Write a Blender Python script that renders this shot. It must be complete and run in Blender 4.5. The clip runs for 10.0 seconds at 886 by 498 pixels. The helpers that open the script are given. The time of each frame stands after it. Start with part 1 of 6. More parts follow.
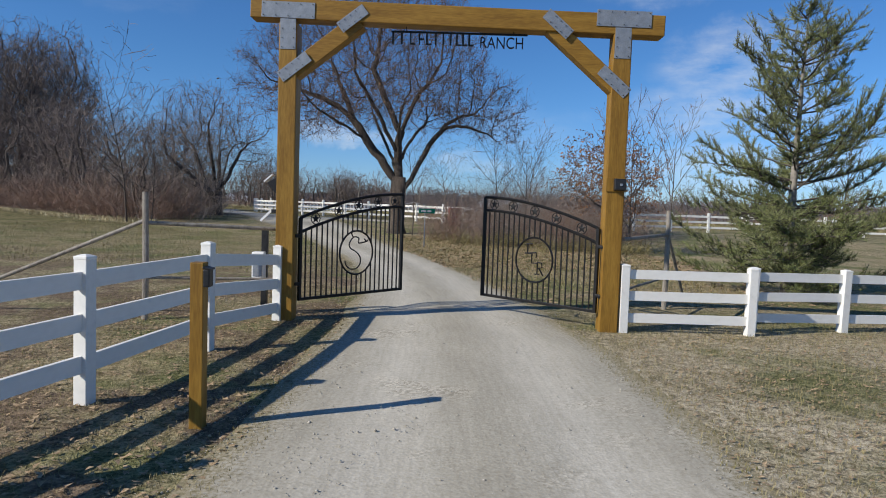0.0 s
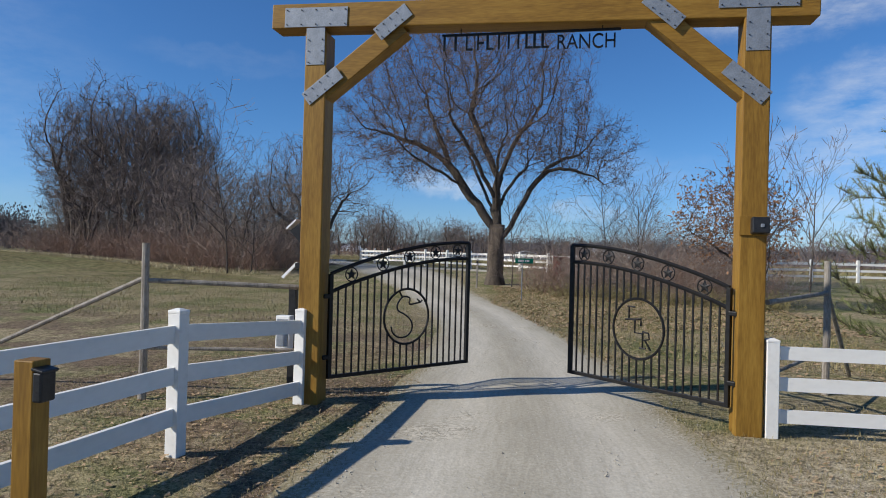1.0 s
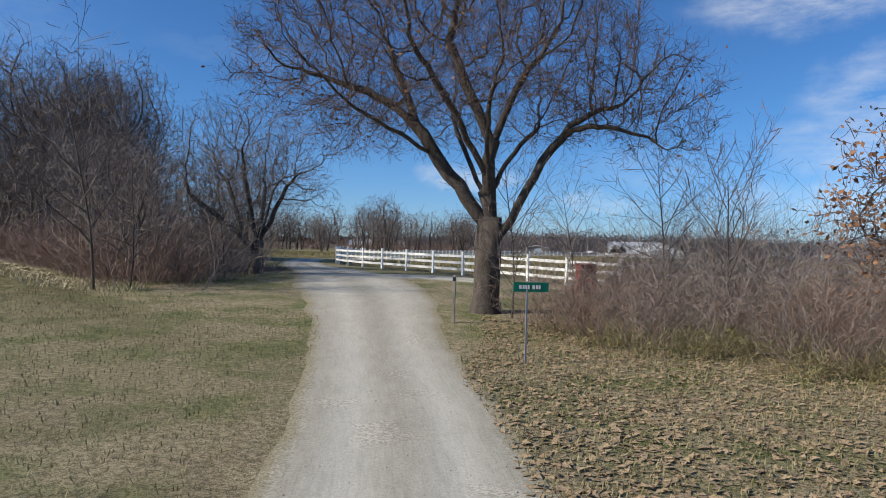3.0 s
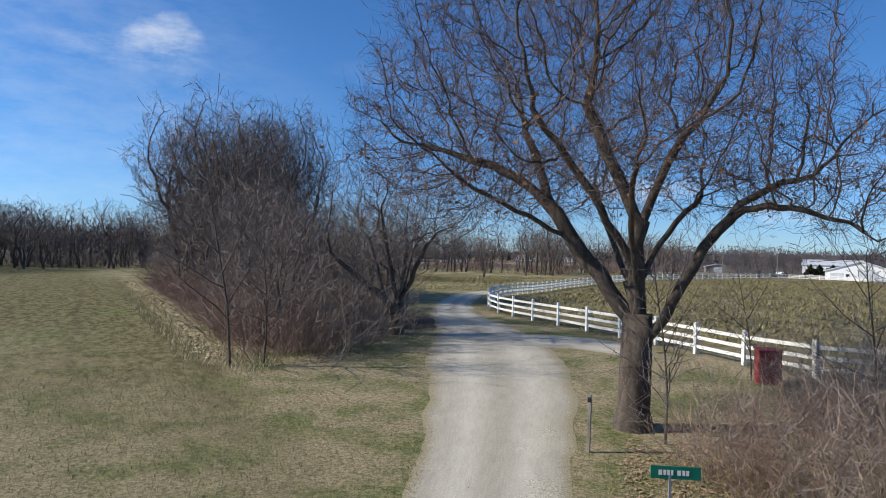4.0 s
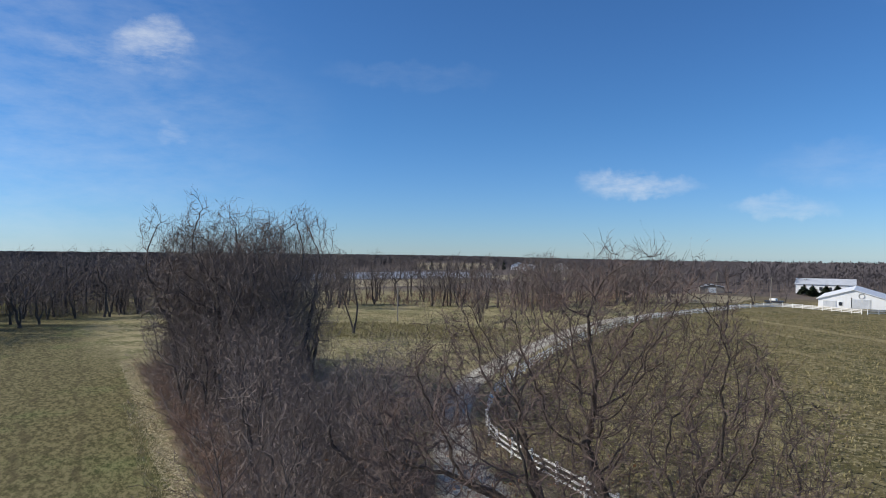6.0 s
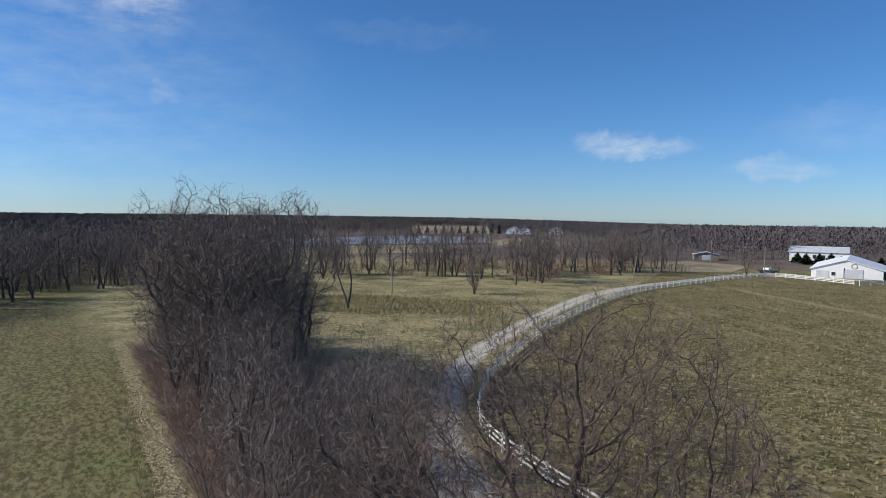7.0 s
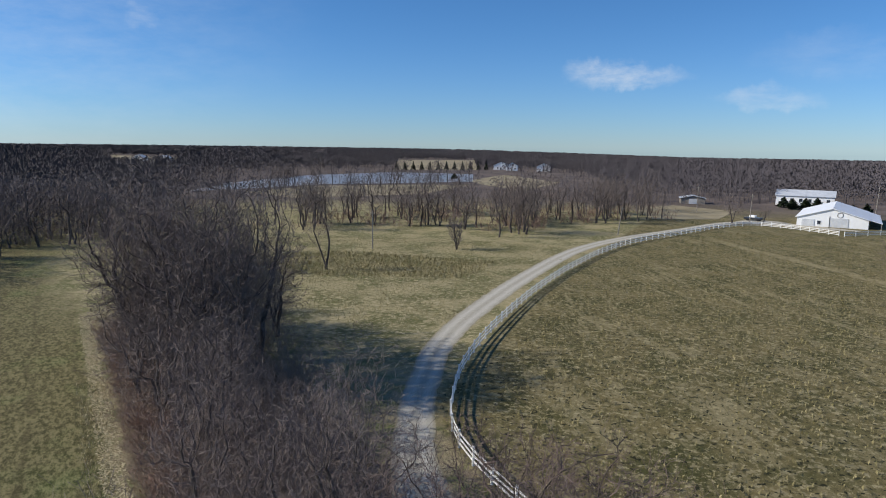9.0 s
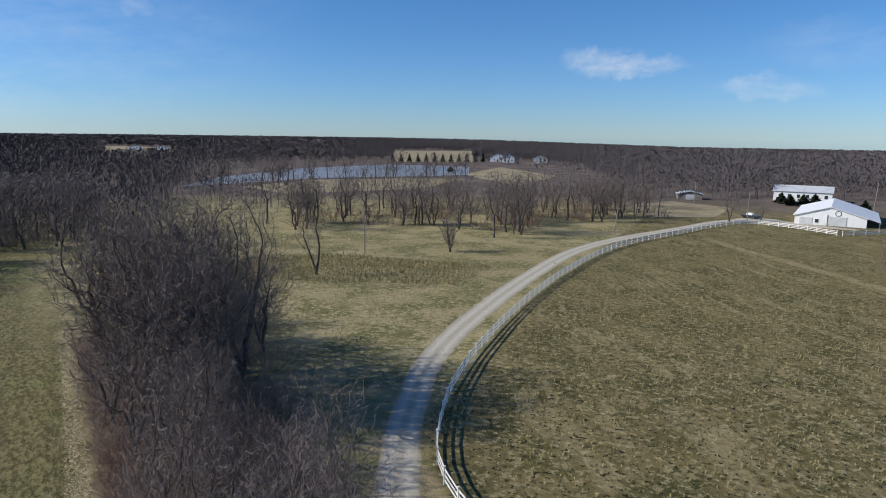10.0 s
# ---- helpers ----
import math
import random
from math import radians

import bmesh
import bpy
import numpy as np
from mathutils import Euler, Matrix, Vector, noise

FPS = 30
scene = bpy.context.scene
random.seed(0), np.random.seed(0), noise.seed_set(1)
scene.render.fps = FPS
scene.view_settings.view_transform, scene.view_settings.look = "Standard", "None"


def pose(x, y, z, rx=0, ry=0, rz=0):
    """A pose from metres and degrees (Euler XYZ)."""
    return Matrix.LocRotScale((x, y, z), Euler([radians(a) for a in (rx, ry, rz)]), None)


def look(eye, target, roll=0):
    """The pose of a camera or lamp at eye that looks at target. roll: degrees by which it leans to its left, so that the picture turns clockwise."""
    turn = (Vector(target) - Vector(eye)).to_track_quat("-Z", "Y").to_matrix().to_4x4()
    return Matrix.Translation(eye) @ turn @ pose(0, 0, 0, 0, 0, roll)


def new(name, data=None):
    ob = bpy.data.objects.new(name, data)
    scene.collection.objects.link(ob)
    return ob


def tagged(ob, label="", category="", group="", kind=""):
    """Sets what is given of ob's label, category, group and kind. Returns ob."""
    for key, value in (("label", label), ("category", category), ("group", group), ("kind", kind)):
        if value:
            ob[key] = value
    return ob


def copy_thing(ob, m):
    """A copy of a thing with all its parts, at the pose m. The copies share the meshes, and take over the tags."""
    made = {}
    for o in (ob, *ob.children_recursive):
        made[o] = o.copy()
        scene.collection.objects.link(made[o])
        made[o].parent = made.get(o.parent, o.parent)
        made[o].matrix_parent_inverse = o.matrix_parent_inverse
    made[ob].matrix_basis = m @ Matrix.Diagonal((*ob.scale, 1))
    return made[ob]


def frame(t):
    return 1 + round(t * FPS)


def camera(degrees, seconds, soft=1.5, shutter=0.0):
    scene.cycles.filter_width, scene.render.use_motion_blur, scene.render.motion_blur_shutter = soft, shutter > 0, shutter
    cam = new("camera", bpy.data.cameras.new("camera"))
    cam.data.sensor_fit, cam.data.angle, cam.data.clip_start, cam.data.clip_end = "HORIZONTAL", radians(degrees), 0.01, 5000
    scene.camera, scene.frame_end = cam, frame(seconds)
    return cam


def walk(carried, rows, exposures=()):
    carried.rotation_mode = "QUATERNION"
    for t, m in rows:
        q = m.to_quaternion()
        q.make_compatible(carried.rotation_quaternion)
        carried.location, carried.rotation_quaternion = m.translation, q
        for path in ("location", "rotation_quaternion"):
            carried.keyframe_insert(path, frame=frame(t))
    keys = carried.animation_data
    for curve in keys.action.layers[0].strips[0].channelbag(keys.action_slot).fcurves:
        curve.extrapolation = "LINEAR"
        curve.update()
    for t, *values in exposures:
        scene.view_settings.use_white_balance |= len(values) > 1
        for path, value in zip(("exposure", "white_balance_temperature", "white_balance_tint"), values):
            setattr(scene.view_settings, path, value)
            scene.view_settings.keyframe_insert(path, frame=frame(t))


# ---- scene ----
cam = camera(68.1, 10.0, soft=1.0)
PATH = [
    (0, (1.358, 0.773, 1.797), (1.304, 2.768, 1.668), 2.0),
    (0.5, (1.815, 1.918, 1.809), (1.618, 3.906, 1.703), 1.8),
    (1, (1.791, 3.186, 1.847), (1.394, 5.147, 1.856), 1.5),
    (1.5, (1.235, 5.037, 1.95), (0.812, 6.988, 2.059), 2.0),
    (2, (0.787, 7.212, 2.083), (0.618, 9.203, 2.18), 3.2),
    (2.2, (0.759, 8.13, 2.152), (0.671, 10.126, 2.223), 3.0),
    (3.3, (1.05, 17.34, 2.684), (0.416, 19.237, 2.656), 1.1),
    (3.5, (1.1, 17.829, 3.16), (0.344, 19.681, 3.142), 1.2),
    (4, (1.17, 18.234, 4.72), (0.258, 20.015, 4.736), 1.3),
    (4.5, (1.001, 17.882, 6.997), (0.119, 19.675, 7.084), 0.6),
    (5, (0.916, 17.625, 10.285), (0.029, 19.415, 10.372), 0.3),
    (6.5, (1.188, 17.569, 15.589), (0.293, 19.357, 15.545), 0.6),
    (7, (1.103, 18.133, 16.749), (0.22, 19.924, 16.646), 0.6),
    (7.5, (0.981, 18.7, 17.937), (0.108, 20.492, 17.773), 0.7),
    (8, (0.841, 19.625, 19.091), (-0.023, 21.415, 18.866), 0.8),
    (8.5, (0.739, 20.612, 20.276), (-0.116, 22.399, 19.998), 0.8),
    (9, (0.675, 21.859, 21.446), (-0.163, 23.647, 21.135), 0.7),
    (9.5, (0.554, 23.076, 22.605), (-0.275, 24.864, 22.263), 0.7),
    (10, (0.409, 24.399, 23.758), (-0.42, 26.187, 23.415), 0.7),
]
walk(cam, [(t, look(eye, target, roll)) for t, eye, target, roll in PATH],
     exposures=[(0, 0.0), (2.0, 0.0), (3.4, 0.13), (4.5, 0.22), (5.3, 0.14), (6.5, 0.0), (10.0, 0.0)])

# ---- light ----
SUN_EL, SUN_AZ = 31.5, 207.0      # the sun's height, and its bearing counted from +x towards +y
sun_way = Vector((math.cos(radians(SUN_AZ)) * math.cos(radians(SUN_EL)), math.sin(radians(SUN_AZ)) * math.cos(radians(SUN_EL)), math.sin(radians(SUN_EL))))
sun_data = bpy.data.lights.new("sun", "SUN")
sun_data.energy, sun_data.angle, sun_data.color = 5.0, radians(0.53), (1.0, 0.95, 0.87)
sun = new("sun", sun_data)
sun.matrix_world = look((0, 0, 60), Vector((0, 0, 60)) - sun_way)

world = bpy.data.worlds.new("sky")
scene.world = world
world.use_nodes = True
wn, wl = world.node_tree.nodes, world.node_tree.links
sky = wn.new("ShaderNodeTexSky")
sky.sky_type, sky.sun_disc = "NISHITA", False
sky.sun_elevation, sky.sun_rotation = radians(SUN_EL), radians(90 - SUN_AZ)
sky.air_density, sky.dust_density, sky.ozone_density = 1.0, 0.0, 5.0
wcoord = wn.new("ShaderNodeTexCoord")
background = wn["Background"]
background.inputs["Strength"].default_value = 0.092


def sky_node(kind, **inputs):
    n = wn.new(kind)
    for k, v in inputs.items():
        n.inputs[k].default_value = v
    return n


def cloud(yaw, height, wide, tall, cover):
    """The mask of one wisp of cloud, or of the sunward glow: where it hangs (degrees left of +y, degrees up), its half
    sizes in degrees.
    """
    a, b = radians(yaw), radians(height)
    mid = Vector((-math.sin(a) * math.cos(b), math.cos(a) * math.cos(b), math.sin(b)))
    side, up = Vector((math.cos(a), math.sin(a), 0)), Vector((math.sin(a) * math.sin(b), -math.cos(a) * math.sin(b), math.cos(b)))
    total = None
    for axis, size in ((side, wide), (up, tall)):
        dot = wn.new("ShaderNodeVectorMath")
        dot.operation = "DOT_PRODUCT"
        wl.new(warped.outputs[0], dot.inputs[0])
        dot.inputs[1].default_value = axis
        off = wn.new("ShaderNodeMath")
        off.operation = "SUBTRACT"
        wl.new(dot.outputs["Value"], off.inputs[0])
        off.inputs[1].default_value = axis.dot(mid)
        scaled = wn.new("ShaderNodeMath")
        scaled.operation = "DIVIDE"
        wl.new(off.outputs[0], scaled.inputs[0])
        scaled.inputs[1].default_value = math.sin(radians(size))
        square = wn.new("ShaderNodeMath")
        square.operation = "MULTIPLY"
        wl.new(scaled.outputs[0], square.inputs[0])
        wl.new(scaled.outputs[0], square.inputs[1])
        if total is None:
            total = square
        else:
            s = wn.new("ShaderNodeMath")
            s.operation = "ADD"
            wl.new(total.outputs[0], s.inputs[0])
            wl.new(square.outputs[0], s.inputs[1])
            total = s
    fade = wn.new("ShaderNodeMapRange")
    fade.interpolation_type = "SMOOTHSTEP"
    wl.new(total.outputs[0], fade.inputs["Value"])
    fade.inputs["From Min"].default_value, fade.inputs["From Max"].default_value = 0.0, 1.0
    fade.inputs["To Min"].default_value, fade.inputs["To Max"].default_value = cover, 0.0
    return fade


wnoise = sky_node("ShaderNodeTexNoise", Scale=9.0, Detail=7.0, Roughness=0.6)
wl.new(wcoord.outputs["Generated"], wnoise.inputs["Vector"])
warp = wn.new("ShaderNodeVectorMath")
warp.operation = "SUBTRACT"
wl.new(wnoise.outputs["Color"], warp.inputs[0])
warp.inputs[1].default_value = (0.5, 0.5, 0.5)
warp2 = wn.new("ShaderNodeVectorMath")
warp2.operation = "SCALE"
wl.new(warp.outputs[0], warp2.inputs[0])
warp2.inputs["Scale"].default_value = 0.10
warped = wn.new("ShaderNodeVectorMath")
warped.operation = "ADD"
wl.new(wcoord.outputs["Generated"], warped.inputs[0])
wl.new(warp2.outputs[0], warped.inputs[1])
# the first, widest row is no cloud: it brightens the sky's sunward side
CLOUDS_AND_GLOW = [(66.0, 11.0, 32.0, 17.0, 0.20), (10.5, 5.8, 6.0, 1.3, 0.75), (0.0, 4.2, 4.5, 0.9, 0.4), (51.0, 16.2, 4.0, 2.2, 0.75), (53.0, 15.3, 8.0, 2.3, 0.4), (49.5, 9.0, 2.0, 1.2, 0.35), (30.0, 15.0, 9.0, 1.2, 0.07),
          (-16.0, 19.5, 9.0, 4.2, 0.75), (-21.0, 8.5, 9.0, 3.5, 0.55), (-5.0, 7.0, 7.0, 2.0, 0.14), (-22.0, 12.0, 8.0, 3.0, 0.5), (-22.0, 4.0, 14.0, 2.5, 0.5)]
mask = None
for row in CLOUDS_AND_GLOW:
    c = cloud(*row)
    if mask is None:
        mask = c
    else:
        m = wn.new("ShaderNodeMath")
        m.operation = "MAXIMUM"
        wl.new(mask.outputs[0], m.inputs[0])
        wl.new(c.outputs[0], m.inputs[1])
        mask = m
streak = sky_node("ShaderNodeTexNoise", Scale=14.0, Detail=8.0, Roughness=0.65)
stretch = wn.new("ShaderNodeMapping")
stretch.inputs["Scale"].default_value = (1.0, 1.0, 3.0)
wl.new(wcoord.outputs["Generated"], stretch.inputs["Vector"])
wl.new(stretch.outputs[0], streak.inputs["Vector"])
grain = wn.new("ShaderNodeMapRange")
wl.new(streak.outputs["Fac"], grain.inputs["Value"])
grain.inputs["From Min"].default_value, grain.inputs["From Max"].default_value = 0.3, 0.8
amount = wn.new("ShaderNodeMath")
amount.operation = "MULTIPLY"
wl.new(mask.outputs[0], amount.inputs[0])
wl.new(grain.outputs[0], amount.inputs[1])
tint = wn.new("ShaderNodeMix")
tint.data_type = "RGBA"
wl.new(amount.outputs[0], tint.inputs["Factor"])
hue = wn.new("ShaderNodeHueSaturation")
hue.inputs["Saturation"].default_value = 1.0
wl.new(sky.outputs[0], hue.inputs["Color"])
cool = wn.new("ShaderNodeMix")
cool.data_type, cool.blend_type = "RGBA", "MULTIPLY"
cool.inputs["Factor"].default_value = 1.0
wl.new(hue.outputs[0], cool.inputs["A"])
height = wn.new("ShaderNodeSeparateXYZ")
wl.new(wcoord.outputs["Generated"], height.inputs[0])
rise = wn.new("ShaderNodeMapRange")
rise.interpolation_type = "SMOOTHSTEP"
wl.new(height.outputs[2], rise.inputs["Value"])
rise.inputs["From Min"].default_value, rise.inputs["From Max"].default_value = 0.0, 0.22
haze = wn.new("ShaderNodeMix")
haze.data_type = "RGBA"
wl.new(rise.outputs[0], haze.inputs["Factor"])
haze.inputs["A"].default_value, haze.inputs["B"].default_value = (0.645, 0.90, 1.32, 1), (0.545, 0.885, 1.22, 1)
wl.new(haze.outputs["Result"], cool.inputs["B"])
wl.new(cool.outputs["Result"], tint.inputs["A"])
tint.inputs["B"].default_value = (8.6, 9.0, 9.4, 1)
wl.new(tint.outputs["Result"], background.inputs["Color"])

# ---- materials ----


def material(name, colours, scale=4.0, rough=0.85, metal=0.0, bump=0.0, fine=8.0, stretch=(1, 1, 1), space="Object", vary=0.0, contrast=(0.35, 0.65)):
    """A surface of two or three colours laid by coarse and fine noise, with fine relief. vary: how far each object's tone differs."""
    m = bpy.data.materials.new(name)
    m.use_nodes = True
    n, l = m.node_tree.nodes, m.node_tree.links
    bsdf = n["Principled BSDF"]
    bsdf.inputs["Roughness"].default_value, bsdf.inputs["Metallic"].default_value = rough, metal
    bsdf.inputs["Specular IOR Level"].default_value = 0.3
    if space == "World":
        src = n.new("ShaderNodeNewGeometry").outputs["Position"]
    else:
        src = n.new("ShaderNodeTexCoord").outputs["Object"]
    mp = n.new("ShaderNodeMapping")
    mp.inputs["Scale"].default_value = stretch
    l.new(src, mp.inputs["Vector"])
    coarse = n.new("ShaderNodeTexNoise")
    coarse.inputs["Scale"].default_value, coarse.inputs["Detail"].default_value = scale, 4
    small = n.new("ShaderNodeTexNoise")
    small.inputs["Scale"].default_value, small.inputs["Detail"].default_value = scale * fine, 5
    l.new(mp.outputs[0], coarse.inputs["Vector"])
    l.new(mp.outputs[0], small.inputs["Vector"])
    ramp = n.new("ShaderNodeValToRGB")
    ramp.color_ramp.elements[0].position, ramp.color_ramp.elements[1].position = contrast
    ramp.color_ramp.elements[0].color, ramp.color_ramp.elements[1].color = (*colours[0], 1), (*colours[-1], 1)
    if len(colours) == 3:
        e = ramp.color_ramp.elements.new(sum(contrast) / 2)
        e.color = (*colours[1], 1)
    both = n.new("ShaderNodeMix")
    both.inputs["Factor"].default_value = 0.45
    l.new(coarse.outputs["Fac"], both.inputs["A"])
    l.new(small.outputs["Fac"], both.inputs["B"])
    l.new(both.outputs["Result"], ramp.inputs["Fac"])
    out = ramp.outputs["Color"]
    if vary:
        info = n.new("ShaderNodeObjectInfo")
        rng = n.new("ShaderNodeMapRange")
        rng.inputs["To Min"].default_value, rng.inputs["To Max"].default_value = 1 - vary, 1 + vary
        l.new(info.outputs["Random"], rng.inputs["Value"])
        hs = n.new("ShaderNodeHueSaturation")
        l.new(rng.outputs[0], hs.inputs["Value"])
        l.new(out, hs.inputs["Color"])
        out = hs.outputs["Color"]
    l.new(out, bsdf.inputs["Base Color"])
    if bump:
        b = n.new("ShaderNodeBump")
        b.inputs["Strength"].default_value, b.inputs["Distance"].default_value = 0.6, bump
        l.new(small.outputs["Fac"], b.inputs["Height"])
        l.new(b.outputs[0], bsdf.inputs["Normal"])
    return m


TIMBER = material("stained_timber", [(0.172, 0.087, 0.012), (0.238, 0.126, 0.018), (0.300, 0.169, 0.028)], 3.0, 0.55, bump=0.002, stretch=(3, 3, 0.35))
TIMBER_BEAM = material("stained_beam_timber", [(0.172, 0.087, 0.012), (0.238, 0.126, 0.018), (0.300, 0.169, 0.028)], 3.0, 0.55, bump=0.002, stretch=(0.35, 3, 3))
GALV = material("galvanised_steel", [(0.19, 0.21, 0.235), (0.29, 0.315, 0.345)], 9.0, 0.5, metal=0.35, bump=0.001)
BOLT = material("dark_bolt_steel", [(0.03, 0.03, 0.03), (0.07, 0.065, 0.06)], 30.0, 0.5, metal=0.7)
IRON = material("black_painted_iron", [(0.006, 0.006, 0.007), (0.018, 0.017, 0.016)], 12.0, 0.45, metal=0.2, bump=0.001)
VINYL = material("white_vinyl", [(0.65, 0.635, 0.585), (0.75, 0.732, 0.680), (0.79, 0.772, 0.720)], 2.5, 0.5, bump=0.0005, contrast=(0.25, 0.6), vary=0.03)
OLD_WOOD = material("weathered_grey_wood", [(0.14, 0.12, 0.10), (0.26, 0.23, 0.19), (0.34, 0.31, 0.27)], 5.0, 0.9, bump=0.006, stretch=(2, 2, 0.4))
BARK_OAK = material("oak_bark", [(0.040, 0.030, 0.024), (0.084, 0.066, 0.051), (0.128, 0.104, 0.080)], 3.0, 0.95, bump=0.03, stretch=(2.5, 2.5, 0.6), space="World")
BARK = material("grey_brown_bark", [(0.046, 0.036, 0.032), (0.090, 0.075, 0.063), (0.132, 0.111, 0.092)], 2.0, 0.95, bump=0.02, space="World")
TWIG = material("fine_twigs", [(0.134, 0.108, 0.096), (0.230, 0.184, 0.160)], 1.2, 0.95, space="World")
TWIG_OAK = material("oak_twigs", [(0.11, 0.078, 0.066), (0.175, 0.128, 0.108)], 1.0, 0.95, space="World")
STEM = material("brush_stems", [(0.150, 0.116, 0.094), (0.248, 0.194, 0.158), (0.34, 0.278, 0.23)], 0.8, 0.95, space="World")
PALE_STEM = material("pale_brush_stems", [(0.17, 0.145, 0.13), (0.27, 0.235, 0.21), (0.38, 0.335, 0.30)], 0.8, 0.95, space="World")
STEM_RED = material("reddish_brush_stems", [(0.158, 0.098, 0.074), (0.248, 0.160, 0.120), (0.33, 0.222, 0.168)], 0.6, 0.95, space="World")
RUST_LEAF = material("rusty_leaves", [(0.175, 0.082, 0.040), (0.31, 0.165, 0.085)], 3.0, 0.8, space="World")
DRY_LEAF = material("dry_leaves", [(0.192, 0.120, 0.060), (0.360, 0.252, 0.144), (0.504, 0.384, 0.240)], 40.0, 0.8, space="World")
NEEDLE = material("pine_needles", [(0.10, 0.125, 0.035), (0.19, 0.21, 0.075), (0.30, 0.31, 0.15)], 1.6, 0.7, space="World")
PALE_STRAW = material("cut_pale_grass", [(0.30, 0.25, 0.13), (0.45, 0.38, 0.22), (0.58, 0.50, 0.33)], 3.0, 0.9, space="World")
STRAW = material("dry_grass_blades", [(0.12, 0.11, 0.035), (0.24, 0.20, 0.09), (0.36, 0.31, 0.17)], 2.0, 0.9, space="World")
BLACK = material("black_plastic", [(0.012, 0.012, 0.013), (0.03, 0.03, 0.03)], 15.0, 0.4)
WHITE_PAINT = material("white_painted_metal", [(0.74, 0.745, 0.73), (0.84, 0.84, 0.82)], 0.7, 0.5, bump=0.002)
ROOF = material("pale_metal_roof", [(0.48, 0.50, 0.51), (0.66, 0.67, 0.67)], 0.5, 0.4, metal=0.1)
RED = material("faded_red_paint", [(0.20, 0.035, 0.03), (0.32, 0.06, 0.05)], 3.0, 0.7, bump=0.003)
GREEN = material("green_sign_sheet", [(0.0, 0.14, 0.085), (0.006, 0.19, 0.12)], 6.0, 0.45)
DARK = material("dark_opening", [(0.02, 0.02, 0.02), (0.04, 0.04, 0.04)], 1.0, 0.9)
GLASS = material("dark_window_glass", [(0.03, 0.035, 0.045), (0.05, 0.055, 0.065)], 1.0, 0.1)
CEDAR = material("dark_evergreen_foliage", [(0.012, 0.02, 0.01), (0.035, 0.05, 0.022)], 0.8, 0.85, space="World")


def ground_material():
    m = bpy.data.materials.new("winter_pasture")
    m.use_nodes = True
    n, l = m.node_tree.nodes, m.node_tree.links
    bsdf = n["Principled BSDF"]
    bsdf.inputs["Roughness"].default_value = 0.95
    bsdf.inputs["Specular IOR Level"].default_value = 0.1
    pos = n.new("ShaderNodeNewGeometry").outputs["Position"]

    def tex(scale, detail=5, rough=0.55, stretch=None, turn=0.0):
        t = n.new("ShaderNodeTexNoise")
        t.inputs["Scale"].default_value, t.inputs["Detail"].default_value, t.inputs["Roughness"].default_value = scale, detail, rough
        if stretch:
            mp = n.new("ShaderNodeMapping")
            mp.vector_type = "TEXTURE"
            mp.inputs["Rotation"].default_value = (0, 0, turn)
            mp.inputs["Scale"].default_value = stretch
            l.new(pos, mp.inputs["Vector"])
            l.new(mp.outputs[0], t.inputs["Vector"])
        else:
            l.new(pos, t.inputs["Vector"])
        return t.outputs["Fac"]

    def step(value, lo, hi, a=0.0, b=1.0):
        r = n.new("ShaderNodeMapRange")
        r.interpolation_type = "SMOOTHSTEP"
        l.new(value, r.inputs["Value"])
        for k, v in (("From Min", lo), ("From Max", hi), ("To Min", a), ("To Max", b)):
            r.inputs[k].default_value = v
        return r.outputs[0]

    def maths(op, a, b=0.0):
        q = n.new("ShaderNodeMath")
        q.operation = op
        for i, v in enumerate((a, b)):
            if isinstance(v, (int, float)):
                q.inputs[i].default_value = v
            else:
                l.new(v, q.inputs[i])
        return q.outputs[0]

    def mix(f, a, b):
        q = n.new("ShaderNodeMix")
        q.data_type = "RGBA"
        l.new(f, q.inputs["Factor"])
        for k, v in (("A", a), ("B", b)):
            if isinstance(v, tuple):
                q.inputs[k].default_value = (*v, 1)
            else:
                l.new(v, q.inputs[k])
        return q.outputs["Result"]

    xyz = n.new("ShaderNodeSeparateXYZ")
    l.new(pos, xyz.inputs[0])
    x, y = xyz.outputs[0], xyz.outputs[1]
    blot, wide = tex(0.45, 6, 0.62), tex(0.06, 5, 0.6)
    # blades and crumbs over tufts
    grain = maths("ADD", maths("MULTIPLY", tex(9.0, 5, 0.65), 0.45), maths("MULTIPLY", tex(34.0, 4, 0.7), 0.55))
    clump = tex(1.5, 8, 0.78)
    straw = mix(step(grain, 0.40, 0.60), (0.14, 0.115, 0.06), (0.46, 0.375, 0.225))
    green = mix(step(grain, 0.40, 0.60), (0.066, 0.08, 0.026), (0.25, 0.245, 0.105))
    tan = mix(step(blot, 0.36, 0.57), green, straw)
    # the strip west of the thicket is greener, and mown in rows
    west = maths("ADD", maths("MULTIPLY", maths("ADD", x, 34.8), -0.56), maths("MULTIPLY", maths("ADD", y, -47.5), -0.828))
    west = maths("ADD", west, maths("MULTIPLY", tex(0.25), 3.0))
    along = maths("ADD", maths("MULTIPLY", maths("ADD", x, 34.8), -0.828), maths("MULTIPLY", maths("ADD", y, -47.5), 0.56))
    rows = tex(2.6, 7, 0.75, (1.7, 0.9, 1.0), radians(146))
    mown = mix(step(rows, 0.38, 0.62), (0.056, 0.066, 0.02), (0.20, 0.20, 0.085))
    mown = mix(step(wide, 0.36, 0.50), mown, mix(step(rows, 0.38, 0.62), (0.068, 0.062, 0.025), (0.215, 0.185, 0.088)))
    col_edge = maths("MULTIPLY", step(west, 0.0, 0.3), step(west, 0.8, 1.2, 1.0, 0.0))
